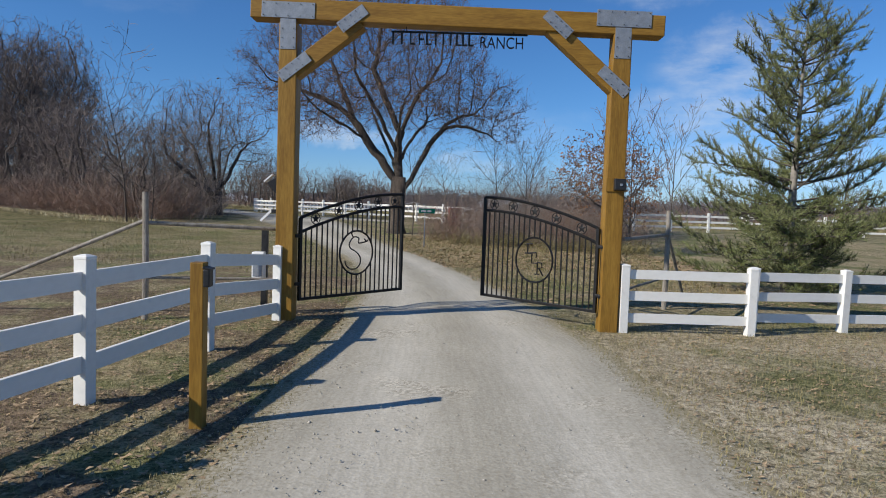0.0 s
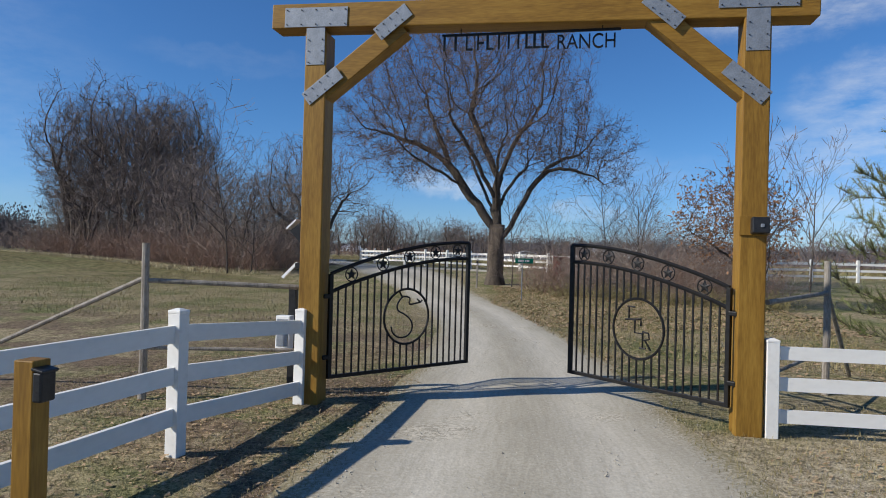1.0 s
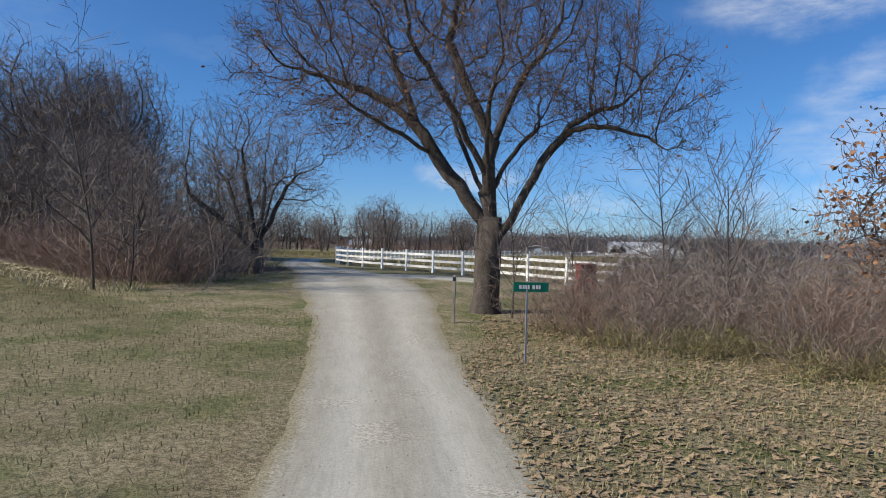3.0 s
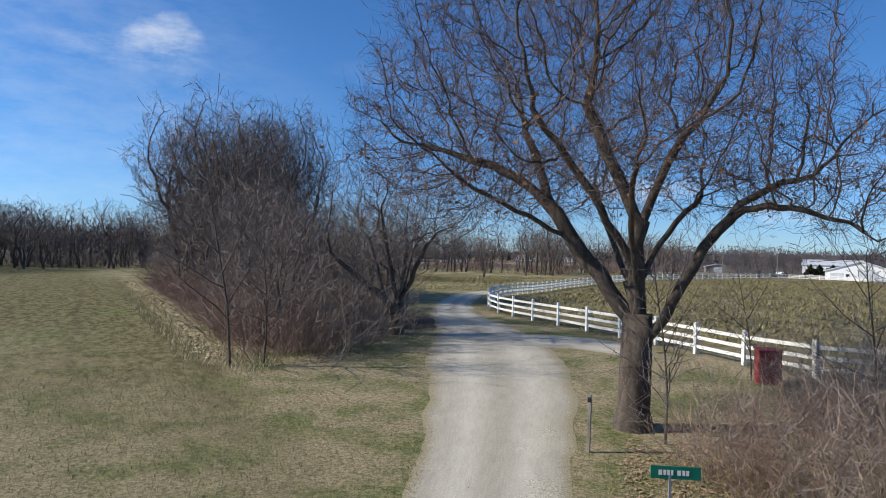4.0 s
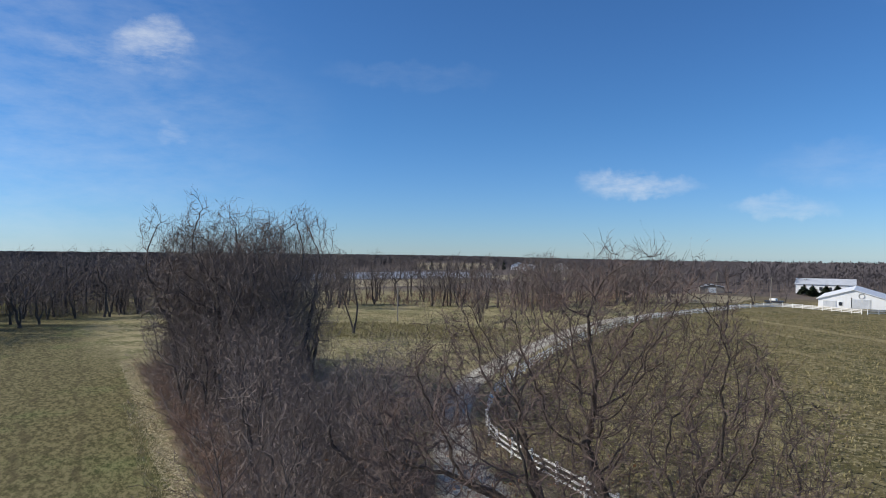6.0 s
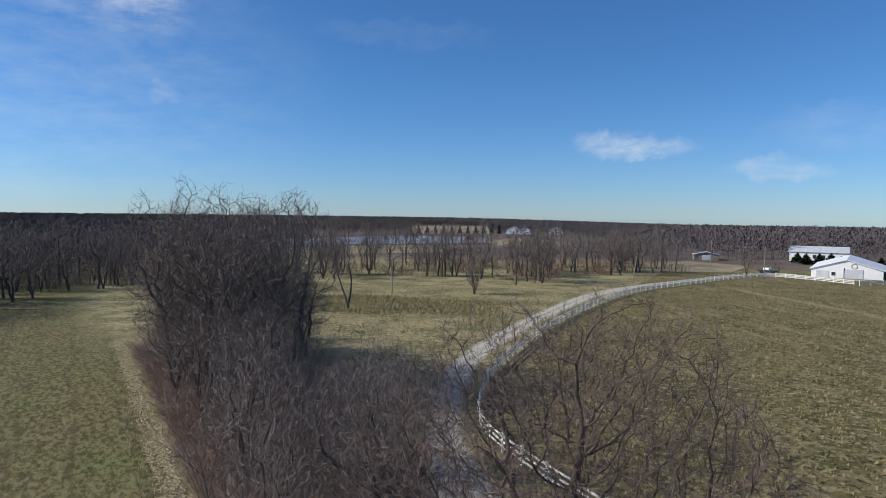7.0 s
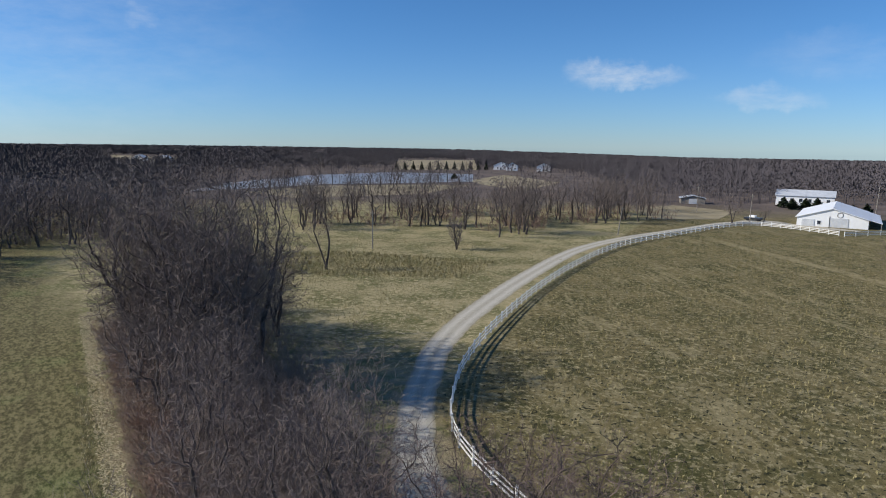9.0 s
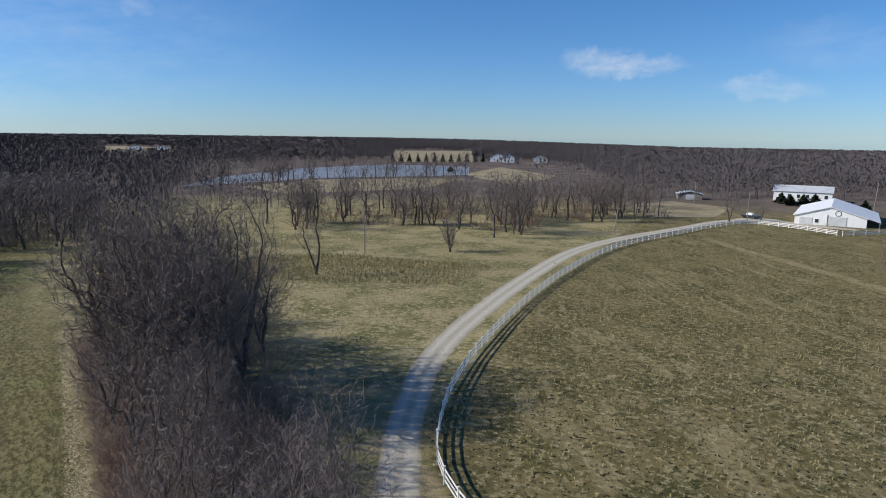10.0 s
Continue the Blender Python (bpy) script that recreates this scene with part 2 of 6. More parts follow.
    # the mower's turns, darker lines side by side
    turns = maths("SINE", maths("ADD", maths("MULTIPLY", west, 1.7), maths("MULTIPLY", wide, 9.0)))
    mown = mix(maths("MULTIPLY", step(turns, 0.80, 0.98), step(blot, 0.36, 0.62, 0.0, 0.55)), mown, (0.075, 0.062, 0.03))
    gate_side = step(y, 14, 26, 1.0, 0.0)
    # stray gravel and dust on the verge inside the bend
    verge = maths("MULTIPLY", step(maths("ADD", x, maths("MULTIPLY", blot, 3.0)), 2.6, 6.5), step(y, 8.0, 13.0, 1.0, 0.0))
    dusty = mix(step(grain, 0.40, 0.60), (0.26, 0.21, 0.125), (0.66, 0.57, 0.41))
    tan = mix(maths("MULTIPLY", verge, step(blot, 0.30, 0.6)), tan, dusty)
    earth = mix(step(grain, 0.40, 0.60), (0.095, 0.068, 0.042), (0.27, 0.2, 0.132))
    tan = mix(maths("MULTIPLY", maths("MULTIPLY", gate_side, step(tex(0.6, 6, 0.65), 0.44, 0.56)), step(x, 0.0, 3.0, 1.0, 0.15)), tan, earth)
    col = mix(maths("MULTIPLY", step(west, 0.2, 1.6), step(maths("ADD", y, maths("MULTIPLY", wide, 16.0)), 26, 52)), tan, mown)
    # the ridge of cut grass along the thicket
    cuttings = mix(step(clump, 0.36, 0.60), (0.11, 0.093, 0.045), (0.36, 0.30, 0.18))
    col = mix(maths("MULTIPLY", col_edge, maths("MULTIPLY", step(y, 34, 44, 0.0, 0.4), step(along, 28.0, 42.0, 1.0, 0.0))), col, cuttings)
    # the pasture inside the far fence is browner, in bands
    pasture = mix(step(tex(0.13, 8, 0.75), 0.36, 0.60), (0.075, 0.071, 0.025), (0.172, 0.138, 0.060))
    swath = tex(0.5, 7, 0.7, (5.0, 1.0, 1.0), radians(118))
    pasture = mix(maths("MULTIPLY", step(swath, 0.48, 0.62), step(tex(0.05, 4, 0.6), 0.38, 0.62, 0.15, 0.8)), pasture, (0.29, 0.24, 0.125))
    pasture = mix(step(clump, 0.53, 0.60), pasture, (0.35, 0.295, 0.16))
    pasture = mix(step(tex(0.9, 4, 0.7), 0.56, 0.62, 0.0, 0.75), pasture, (0.28, 0.235, 0.125))
    pasture = mix(step(clump, 0.38, 0.45, 1.0, 0.0), pasture, (0.045, 0.042, 0.02))
    pasture = mix(step(tex(2.4, 2, 0.5), 0.63, 0.67), pasture, (0.03, 0.03, 0.015))
    # a worn pale path across it
    path = maths("ADD", maths("ADD", maths("MULTIPLY", maths("ADD", x, -7.5), 0.818), maths("MULTIPLY", maths("ADD", y, -169.0), 0.575)), maths("MULTIPLY", wide, 6.0))
    path = maths("MULTIPLY", step(maths("ABSOLUTE", maths("ADD", path, -3.0)), 0.6, 1.9, 1.0, 0.0), step(x, -9.0, -4.0, 0.0, 0.7))
    pasture = mix(maths("MULTIPLY", path, step(blot, 0.35, 0.5, 0.4, 1.0)), pasture, (0.33, 0.275, 0.15))
    east = step(maths("ADD", x, maths("ADD", maths("MULTIPLY", step(y, 40, 72), 22.0), maths("MULTIPLY", step(y, 70, 110), 5.0))), -1.5, 0.5)
    col = mix(maths("MULTIPLY", east, step(y, 44, 56)), col, pasture)
    # meadow beyond the thicket
    meadow = mix(step(tex(0.12, 7, 0.65), 0.42, 0.58), (0.145, 0.138, 0.056), (0.31, 0.262, 0.135))
    meadow = mix(step(clump, 0.51, 0.60), meadow, (0.42, 0.35, 0.20))
    meadow = mix(step(clump, 0.37, 0.45, 1.0, 0.0), meadow, (0.115, 0.11, 0.05))
    meadow = mix(step(tex(0.9, 4, 0.7), 0.55, 0.62, 0.0, 0.7), meadow, (0.40, 0.335, 0.19))
    col = mix(maths("MULTIPLY", maths("MULTIPLY", step(y, 62, 85), maths("SUBTRACT", 1.0, east)), step(maths("ADD", west, maths("MULTIPLY", wide, 10.0)), 3.0, 14.0, 1.0, 0.0)), col, meadow)
    # leaf litter under the distant woods
    far = maths("SQRT", maths("ADD", maths("MULTIPLY", x, x), maths("MULTIPLY", y, y)))
    litter = mix(step(tex(0.05, 6, 0.7), 0.35, 0.65), (0.10, 0.08, 0.068), (0.17, 0.135, 0.112))
    col = mix(step(maths("ADD", far, maths("MULTIPLY", wide, 60.0)), 270, 330), col, litter)
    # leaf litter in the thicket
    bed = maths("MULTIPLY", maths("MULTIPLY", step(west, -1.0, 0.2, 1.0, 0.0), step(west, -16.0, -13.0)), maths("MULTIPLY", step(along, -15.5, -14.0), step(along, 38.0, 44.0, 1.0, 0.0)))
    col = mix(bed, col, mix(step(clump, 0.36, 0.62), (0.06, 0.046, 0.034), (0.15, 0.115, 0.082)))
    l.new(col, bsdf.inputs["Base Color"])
    b = n.new("ShaderNodeBump")
    b.inputs["Strength"].default_value, b.inputs["Distance"].default_value = 0.8, 0.05
    l.new(maths("ADD", maths("ADD", grain, blot), maths("MULTIPLY", clump, 1.4)), b.inputs["Height"])
    l.new(b.outputs[0], bsdf.inputs["Normal"])
    return m


def gravel_material():
    m = bpy.data.materials.new("crushed_limestone")
    m.use_nodes = True
    n, l = m.node_tree.nodes, m.node_tree.links
    bsdf = n["Principled BSDF"]
    bsdf.inputs["Roughness"].default_value = 0.95
    bsdf.inputs["Specular IOR Level"].default_value = 0.15
    pos = n.new("ShaderNodeNewGeometry").outputs["Position"]
    stones = n.new("ShaderNodeTexVoronoi")
    stones.inputs["Scale"].default_value = 38.0
    l.new(pos, stones.inputs["Vector"])
    coarse, dust = n.new("ShaderNodeTexNoise"), n.new("ShaderNodeTexNoise")
    coarse.inputs["Scale"].default_value, coarse.inputs["Detail"].default_value = 1.1, 6
    dust.inputs["Scale"].default_value, dust.inputs["Detail"].default_value, dust.inputs["Roughness"].default_value = 26.0, 6, 0.7
    l.new(pos, coarse.inputs["Vector"])
    l.new(pos, dust.inputs["Vector"])
    attr = n.new("ShaderNodeAttribute")
    attr.attribute_name = "across"            # 0 at the edges, 1 in the middle
    sep = n.new("ShaderNodeSeparateColor")
    l.new(attr.outputs["Color"], sep.inputs[0])

    def ramp(v, a, b, lo=0.3, hi=0.7):
        r = n.new("ShaderNodeValToRGB")
        r.color_ramp.elements[0].position, r.color_ramp.elements[1].position = lo, hi
        r.color_ramp.elements[0].color, r.color_ramp.elements[1].color = (*a, 1), (*b, 1)
        l.new(v, r.inputs["Fac"])
        return r.outputs["Color"]

    def mix(f, a, b, kind="MIX"):
        q = n.new("ShaderNodeMix")
        q.data_type, q.blend_type = "RGBA", kind
        l.new(f, q.inputs["Factor"])
        l.new(a, q.inputs["A"])
        l.new(b, q.inputs["B"])
        return q.outputs["Result"]

    base = ramp(dust.outputs["Fac"], (0.345, 0.313, 0.240), (0.485, 0.448, 0.357))
    worn = ramp(dust.outputs["Fac"], (0.29, 0.262, 0.198), (0.425, 0.388, 0.302))
    col = mix(coarse.outputs["Fac"], base, worn)
    # streaks that the wheels drew along the drive
    along = n.new("ShaderNodeCombineXYZ")
    for k, (src, f) in enumerate(((sep.outputs[2], 12.0), (attr.outputs["Alpha"], 60.0))):
        q = n.new("ShaderNodeMath")
        q.operation = "MULTIPLY"
        l.new(src, q.inputs[0])
        q.inputs[1].default_value = f
        l.new(q.outputs[0], along.inputs[k])
    drawn = n.new("ShaderNodeTexNoise")
    drawn.inputs["Scale"].default_value, drawn.inputs["Detail"].default_value, drawn.inputs["Roughness"].default_value = 1.0, 5, 0.65
    l.new(along.outputs[0], drawn.inputs["Vector"])
    streaks = ramp(drawn.outputs["Fac"], (0.92, 0.915, 0.91), (1.045, 1.04, 1.04), 0.36, 0.64)
    # fine lines of tyre treads, here and there
    tread = n.new("ShaderNodeCombineXYZ")
    for k, (src, f) in enumerate(((sep.outputs[2], 85.0), (attr.outputs["Alpha"], 110.0))):
        q = n.new("ShaderNodeMath")
        q.operation = "MULTIPLY"
        l.new(src, q.inputs[0])
        q.inputs[1].default_value = f
        l.new(q.outputs[0], tread.inputs[k])
    lines = n.new("ShaderNodeTexNoise")
    lines.inputs["Scale"].default_value, lines.inputs["Detail"].default_value = 1.0, 3
    l.new(tread.outputs[0], lines.inputs["Vector"])
    lined = ramp(lines.outputs["Fac"], (0.945, 0.94, 0.935), (1.025, 1.025, 1.025), 0.38, 0.58)
    patch = n.new("ShaderNodeTexNoise")
    patch.inputs["Scale"].default_value, patch.inputs["Detail"].default_value = 0.8, 5
    l.new(pos, patch.inputs["Vector"])
    where = n.new("ShaderNodeMapRange")
    l.new(patch.outputs["Fac"], where.inputs["Value"])
    where.inputs["From Min"].default_value, where.inputs["From Max"].default_value = 0.54, 0.64
    # loose chips, each of its own tone, thickest in patches
    chip = n.new("ShaderNodeSeparateColor")
    l.new(stones.outputs["Color"], chip.inputs[0])
    chips = ramp(chip.outputs[0], (0.72, 0.71, 0.69), (1.24, 1.23, 1.22), 0.1, 0.9)
    # wheel tracks packed paler than the crown
    track = n.new("ShaderNodeMapRange")
    l.new(sep.outputs[1], track.inputs["Value"])
    track.inputs["To Min"].default_value, track.inputs["To Max"].default_value = 0.0, 0.95
    pale = ramp(dust.outputs["Fac"], (0.44, 0.405, 0.322), (0.605, 0.565, 0.470))
    col = mix(track.outputs[0], col, pale)
    whole = n.new("ShaderNodeValue")
    whole.outputs[0].default_value = 1.0
    col = mix(whole.outputs[0], col, streaks, "MULTIPLY")
    col = mix(where.outputs[0], col, chips, "MULTIPLY")
    inverse = n.new("ShaderNodeMath")
    inverse.operation = "SUBTRACT"
    inverse.inputs[0].default_value = 1.0
    l.new(where.outputs[0], inverse.inputs[1])
    col = mix(inverse.outputs[0], col, lined, "MULTIPLY")
    edge = n.new("ShaderNodeMath")
    edge.operation = "ADD"
    l.new(sep.outputs[0], edge.inputs[0])
    ragged = n.new("ShaderNodeMapRange")
    l.new(dust.outputs["Fac"], ragged.inputs["Value"])
    ragged.inputs["From Min"].default_value, ragged.inputs["From Max"].default_value = 0.3, 0.7
    ragged.inputs["To Min"].default_value, ragged.inputs["To Max"].default_value = -0.12, 0.12
    l.new(ragged.outputs[0], edge.inputs[1])
    cut = n.new("ShaderNodeMapRange")
    l.new(edge.outputs[0], cut.inputs["Value"])
    cut.inputs["From Min"].default_value, cut.inputs["From Max"].default_value = 0.02, 0.17
    grass = ramp(dust.outputs["Fac"], (0.16, 0.14, 0.075), (0.42, 0.35, 0.215))
    col = mix(cut.outputs[0], grass, col)
    l.new(col, bsdf.inputs["Base Color"])
    b = n.new("ShaderNodeBump")
    b.inputs["Strength"].default_value, b.inputs["Distance"].default_value = 0.18, 0.012
    l.new(stones.outputs["Distance"], b.inputs["Height"])
    l.new(b.outputs[0], bsdf.inputs["Normal"])
    return m


GROUND, GRAVEL = ground_material(), gravel_material()
WATER = bpy.data.materials.new("pond_water")
WATER.use_nodes = True
wb = WATER.node_tree.nodes["Principled BSDF"]
wb.inputs["Base Color"].default_value, wb.inputs["Roughness"].default_value = (0.22, 0.22, 0.21, 1), 0.4
FAR_FIELD = material("tan_stubble", [(0.22, 0.18, 0.10), (0.36, 0.30, 0.18)], 0.03, 0.95, space="World")
# the haze of distance is mixed into this colour, paler and mauver than twigs
FAR_TWIG = material("distant_bare_crowns", [(0.088, 0.078, 0.084), (0.122, 0.107, 0.113)], 0.012, 0.95, space="World")

# one fixed normal, tilted up and sunwards, lights every far twig sliver alike
even = FAR_TWIG.node_tree.nodes.new("ShaderNodeCombineXYZ")
even.inputs[0].default_value, even.inputs[1].default_value, even.inputs[2].default_value = -0.45, -0.25, 0.85
FAR_TWIG.node_tree.links.new(even.outputs[0], FAR_TWIG.node_tree.nodes["Principled BSDF"].inputs["Normal"])

# ---- building helpers ----


def smooth(a, b, v):
    v = min(1.0, max(0.0, (v - a) / (b - a)))
    return v * v * (3 - 2 * v)


def lift(x, y):
    """The height of the land."""
    return 0.65 * smooth(24, 50, y) * (1 - smooth(72, 108, y))


def part(name, bm, mat, parent=None, label="", soft=False):
    me = bpy.data.meshes.new(name)
    bm.to_mesh(me)
    bm.free()
    me.materials.append(mat)
    if soft:
        for p in me.polygons:
            p.use_smooth = True
    ob = new(name, me)
    ob.parent = parent
    if label:
        tagged(ob, label)
    return ob


def again(ob, m, parent=None):
    """Another object on the same mesh."""
    o = new(ob.name.split(".")[0], ob.data)
    o.parent = parent
    o.matrix_basis = m
    return o


def thing(name, x=0, y=0, z=0, rz=0):
    ob = new(name)
    ob.empty_display_size = 0.2
    ob.matrix_basis = pose(x, y, z, 0, 0, rz)
    return ob


def box(bm, size, at=(0, 0, 0), turn=None, bevel=0.0):
    m = Matrix.Translation(at) @ (turn.to_4x4() if turn is not None else Matrix()) @ Matrix.Diagonal((*size, 1))
    made = bmesh.ops.create_cube(bm, size=1, matrix=m)
    if bevel:
        edges = list({e for v in made["verts"] for e in v.link_edges})
        bmesh.ops.bevel(bm, geom=edges, offset=bevel, segments=2, affect="EDGES", profile=0.5)
    return bm


def boxed(size, at=(0, 0, 0), turn=None, bevel=0.0):
    return box(bmesh.new(), size, at, turn, bevel)


def sweep(bm, pts, radius, sides=8, closed=False):
    """A round or square rod along points."""
    pts = [Vector(p) for p in pts]
    rings = []
    n = len(pts)
    ref = None
    for i, p in enumerate(pts):
        a, b = pts[(i - 1) % n] if closed or i else p, pts[(i + 1) % n] if closed or i < n - 1 else p
        d = (b - a).normalized()
        if ref is None:
            ref = d.orthogonal().normalized()
        ref = (ref - d * ref.dot(d)).normalized()
        up = d.cross(ref)
        r = radius[i] if isinstance(radius, (list, tuple)) else radius
        rings.append([bm.verts.new(p + (ref * math.cos(k * math.tau / sides) + up * math.sin(k * math.tau / sides)) * r) for k in range(sides)])
    for i in range(n if closed else n - 1):
        A, B = rings[i], rings[(i + 1) % n]
        for k in range(sides):
            bm.faces.new((A[k], A[(k + 1) % sides], B[(k + 1) % sides], B[k]))
    if not closed:
        bm.faces.new(rings[0][::-1])
        bm.faces.new(rings[-1])
    return bm


def raw(name, verts, tris, mat, parent=None, label="", soft=False):
    """A mesh out of arrays: verts (n, 3), triangles or quads (m, k)."""
    verts, tris = np.asarray(verts, np.float32), np.asarray(tris, np.int32)
    me = bpy.data.meshes.new(name)
    k = tris.shape[1]
    me.vertices.add(len(verts))
    me.vertices.foreach_set("co", verts.ravel())
    me.loops.add(tris.size)
    me.loops.foreach_set("vertex_index", tris.ravel())
    me.polygons.add(len(tris))
    me.polygons.foreach_set("loop_start", np.arange(0, tris.size, k, dtype=np.int32))
    me.polygons.foreach_set("loop_total", np.full(len(tris), k, np.int32))
    if soft:
        me.polygons.foreach_set("use_smooth", np.ones(len(tris), bool))
    me.update(calc_edges=True)
    me.materials.append(mat)
    ob = new(name, me)
    ob.parent = parent
    if label:
        tagged(ob, label)
    return ob


def tubes(strands, sides):
    """Verts and quads of tapered tubes, or of flat twigs where sides is 2; every strand is a list of (x, y, z, r)."""
    groups = {}
    for s in strands:
        groups.setdefault(len(s), []).append(s)
    V, F, base = [], [], 0
    for n, rows in groups.items():
        a = np.array(rows, float)
        p, r = a[:, :, :3], a[:, :, 3]
        d = np.gradient(p, axis=1)
        d /= np.linalg.norm(d, axis=2, keepdims=True) + 1e-9
        ref = np.where(np.abs(d[:, :1, 2:3]) < 0.9, [[[0, 0, 1.0]]], [[[1.0, 0, 0]]])
        u = np.cross(d, np.broadcast_to(ref, d.shape))
        u /= np.linalg.norm(u, axis=2, keepdims=True) + 1e-9
        w = np.cross(d, u)
        m = len(rows)
        ang = np.arange(sides) * math.tau / sides + np.random.RandomState(m).uniform(0, math.tau, (m, 1))
        c, s = np.cos(ang)[:, None, :, None], np.sin(ang)[:, None, :, None]
        ring = p[:, :, None, :] + r[:, :, None, None] * (u[:, :, None, :] * c + w[:, :, None, :] * s) * (1.35 if sides == 2 else 1.0)
        V.append(ring.reshape(-1, 3))
        i, j, k = np.meshgrid(np.arange(m), np.arange(n - 1), np.arange(sides if sides > 2 else 1), indexing="ij")
        at = lambda j, k: base + (i * n + j) * sides + k % sides
        F.append(np.stack([at(j, k), at(j, k + 1), at(j + 1, k + 1), at(j + 1, k)], -1).reshape(-1, 4))
        base += m * n * sides
    return np.concatenate(V), np.concatenate(F)


def branch(out, p, d, length, radius, level, spec, rng):
    """Grow one limb and all that it bears into out[level]."""
    s = spec[level]
    n, step = s["n"], length / s["n"]
    pts, dirs = [(p.x, p.y, p.z, radius)], [d.copy()]
    p, d = p.copy(), d.copy()
    for i in range(n):
        w = s["wig"]
        d = d + Vector((rng.uniform(-w, w), rng.uniform(-w, w), rng.uniform(-w, w) + s["up"]))
        d.normalize()
        p = p + d * step
        pts.append((p.x, p.y, p.z, max(radius * (1 - (i + 1) / n * s["taper"]), spec[0]["thin"])))
        dirs.append(d.copy())
    out[level].append(pts)
    if level + 1 >= len(spec):
        return
    nxt = spec[level + 1]
    turn = rng.uniform(0, math.tau)
    count = s["kids"]
    count = int(count) + (rng.random() < count % 1)
    for i in range(count):
        f = s["from"] + (1 - s["from"]) * (i + rng.random()) / count
        q = f * n
        j = min(int(q), n - 1)
        a, b = Vector(pts[j][:3]), Vector(pts[j + 1][:3])
        q -= j
        r = pts[j][3] * (1 - q) + pts[j + 1][3] * q
        dd = dirs[j + 1]
        side = dd.orthogonal().normalized()
        turn += 2.4 + rng.uniform(-0.5, 0.5)
        side.rotate(Matrix.Rotation(turn, 3, dd))
        ang = radians(rng.uniform(*s["angle"]))
        branch(out, a.lerp(b, q), (dd * math.cos(ang) + side * math.sin(ang)).normalized(), length * rng.uniform(*s["ratio"]) * (1 - 0.35 * f * (level > 0)), min(r * 0.75, radius * s["slim"]), level + 1, spec, rng)


def leaves(points, size, rng, droop=0.4):
    """Small folded leaf blades at points: verts, triangles."""
    n = len(points)
    pts = np.asarray(points, float)
    r = np.random.RandomState(rng.randint(0, 9999))
    a = r.normal(size=(n, 3))
    a[:, 2] -= droop
    a /= np.linalg.norm(a, axis=1, keepdims=True)
    b = np.cross(a, r.normal(size=(n, 3)))
    b /= np.linalg.norm(b, axis=1, keepdims=True) + 1e-9
    s = size * r.uniform(0.6, 1.3, (n, 1))
    V = np.stack([pts, pts + a * s * 0.5 + b * s * 0.32, pts + a * s, pts + a * s * 0.5 - b * s * 0.32], 1).reshape(-1, 3)
    k = np.arange(n)[:, None] * 4
    return V, np.concatenate([k + [[0, 1, 2]], k + [[0, 2, 3]]])


def tree_parts(root, out, split, bark, twig, sides=(8, 6, 5, 4, 3, 3)):
    """Trunk with limbs, and a crown of twigs, as two meshes under the tree."""
    V, F, base = [], [], 0
    for lev in range(split):
        if out[lev]:
            v, f = tubes(out[lev], sides[lev])
            V.append(v), F.append(f + base)
            base += len(v)
    raw("trunk", np.concatenate(V), np.concatenate(F), bark, root, soft=True)
    V, F, base = [], [], 0
    for lev in range(split, len(out)):
        if out[lev]:
            v, f = tubes(out[lev], 3 if lev == split and len(out) - split > 2 else 2)
            V.append(v), F.append(f + base)
            base += len(v)
    if V:
        raw("crown", np.concatenate(V), np.concatenate(F), twig, root)


def spline(points, step):
    """Points along a smooth line through the given ones, about a step apart; extra columns go along."""
    P = [np.array(p, float) for p in points]
    P = [2 * P[0] - P[1]] + P + [2 * P[-1] - P[-2]]
    out = []
    for i in range(1, len(P) - 2):
        a, b, c, d = P[i - 1:i + 3]
        n = max(1, round(np.linalg.norm((c - b)[:2]) / step))
        for k in range(n):
            t = k / n
            out.append(0.5 * (2 * b + (c - a) * t + (2 * a - 5 * b + 4 * c - d) * t * t + (3 * b - a - 3 * c + d) * t ** 3))
    out.append(P[-2])
    return out


# ---- ground, drive, water ----
xs = np.concatenate([[-4600, -2500, -1300, -700, -400, -250], np.arange(-180, 121, 5.0), [160, 250, 400, 700, 1300, 2500, 4600]])
ys = np.concatenate([[-4600, -1500, -400, -120, -60], np.arange(-30, 251, 4.0), [300, 400, 600, 1000, 1800, 3000, 4700]])
gx, gy = np.meshgrid(xs, ys)
gz = np.vectorize(lift)(gx, gy)
# the far land falls away to the east
gz = gz - 0.0105 * np.clip(np.hypot(gx, gy) - 650, 0, None) * np.clip(1.2 - np.degrees(np.arctan2(-gx, np.maximum(gy, 1))) / 22, 0, 1) * (gy > 0)
near = (np.abs(gx) < 170) & (gy > -30) & (gy < 250)
gz = gz + np.where(near, np.vectorize(lambda a, b: 0.06 * noise.noise(Vector((a * 0.11, b * 0.11, 0))))(gx, gy), 0)
nx, ny = len(xs), len(ys)
gi, gj = np.meshgrid(np.arange(nx - 1), np.arange(ny - 1))
quad = np.stack([gj * nx + gi, gj * nx + gi + 1, (gj + 1) * nx + gi + 1, (gj + 1) * nx + gi], -1).reshape(-1, 4)
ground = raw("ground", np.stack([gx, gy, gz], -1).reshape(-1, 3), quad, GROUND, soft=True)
tagged(ground, "winter pasture with tan and olive grass", "ground", kind="structure")


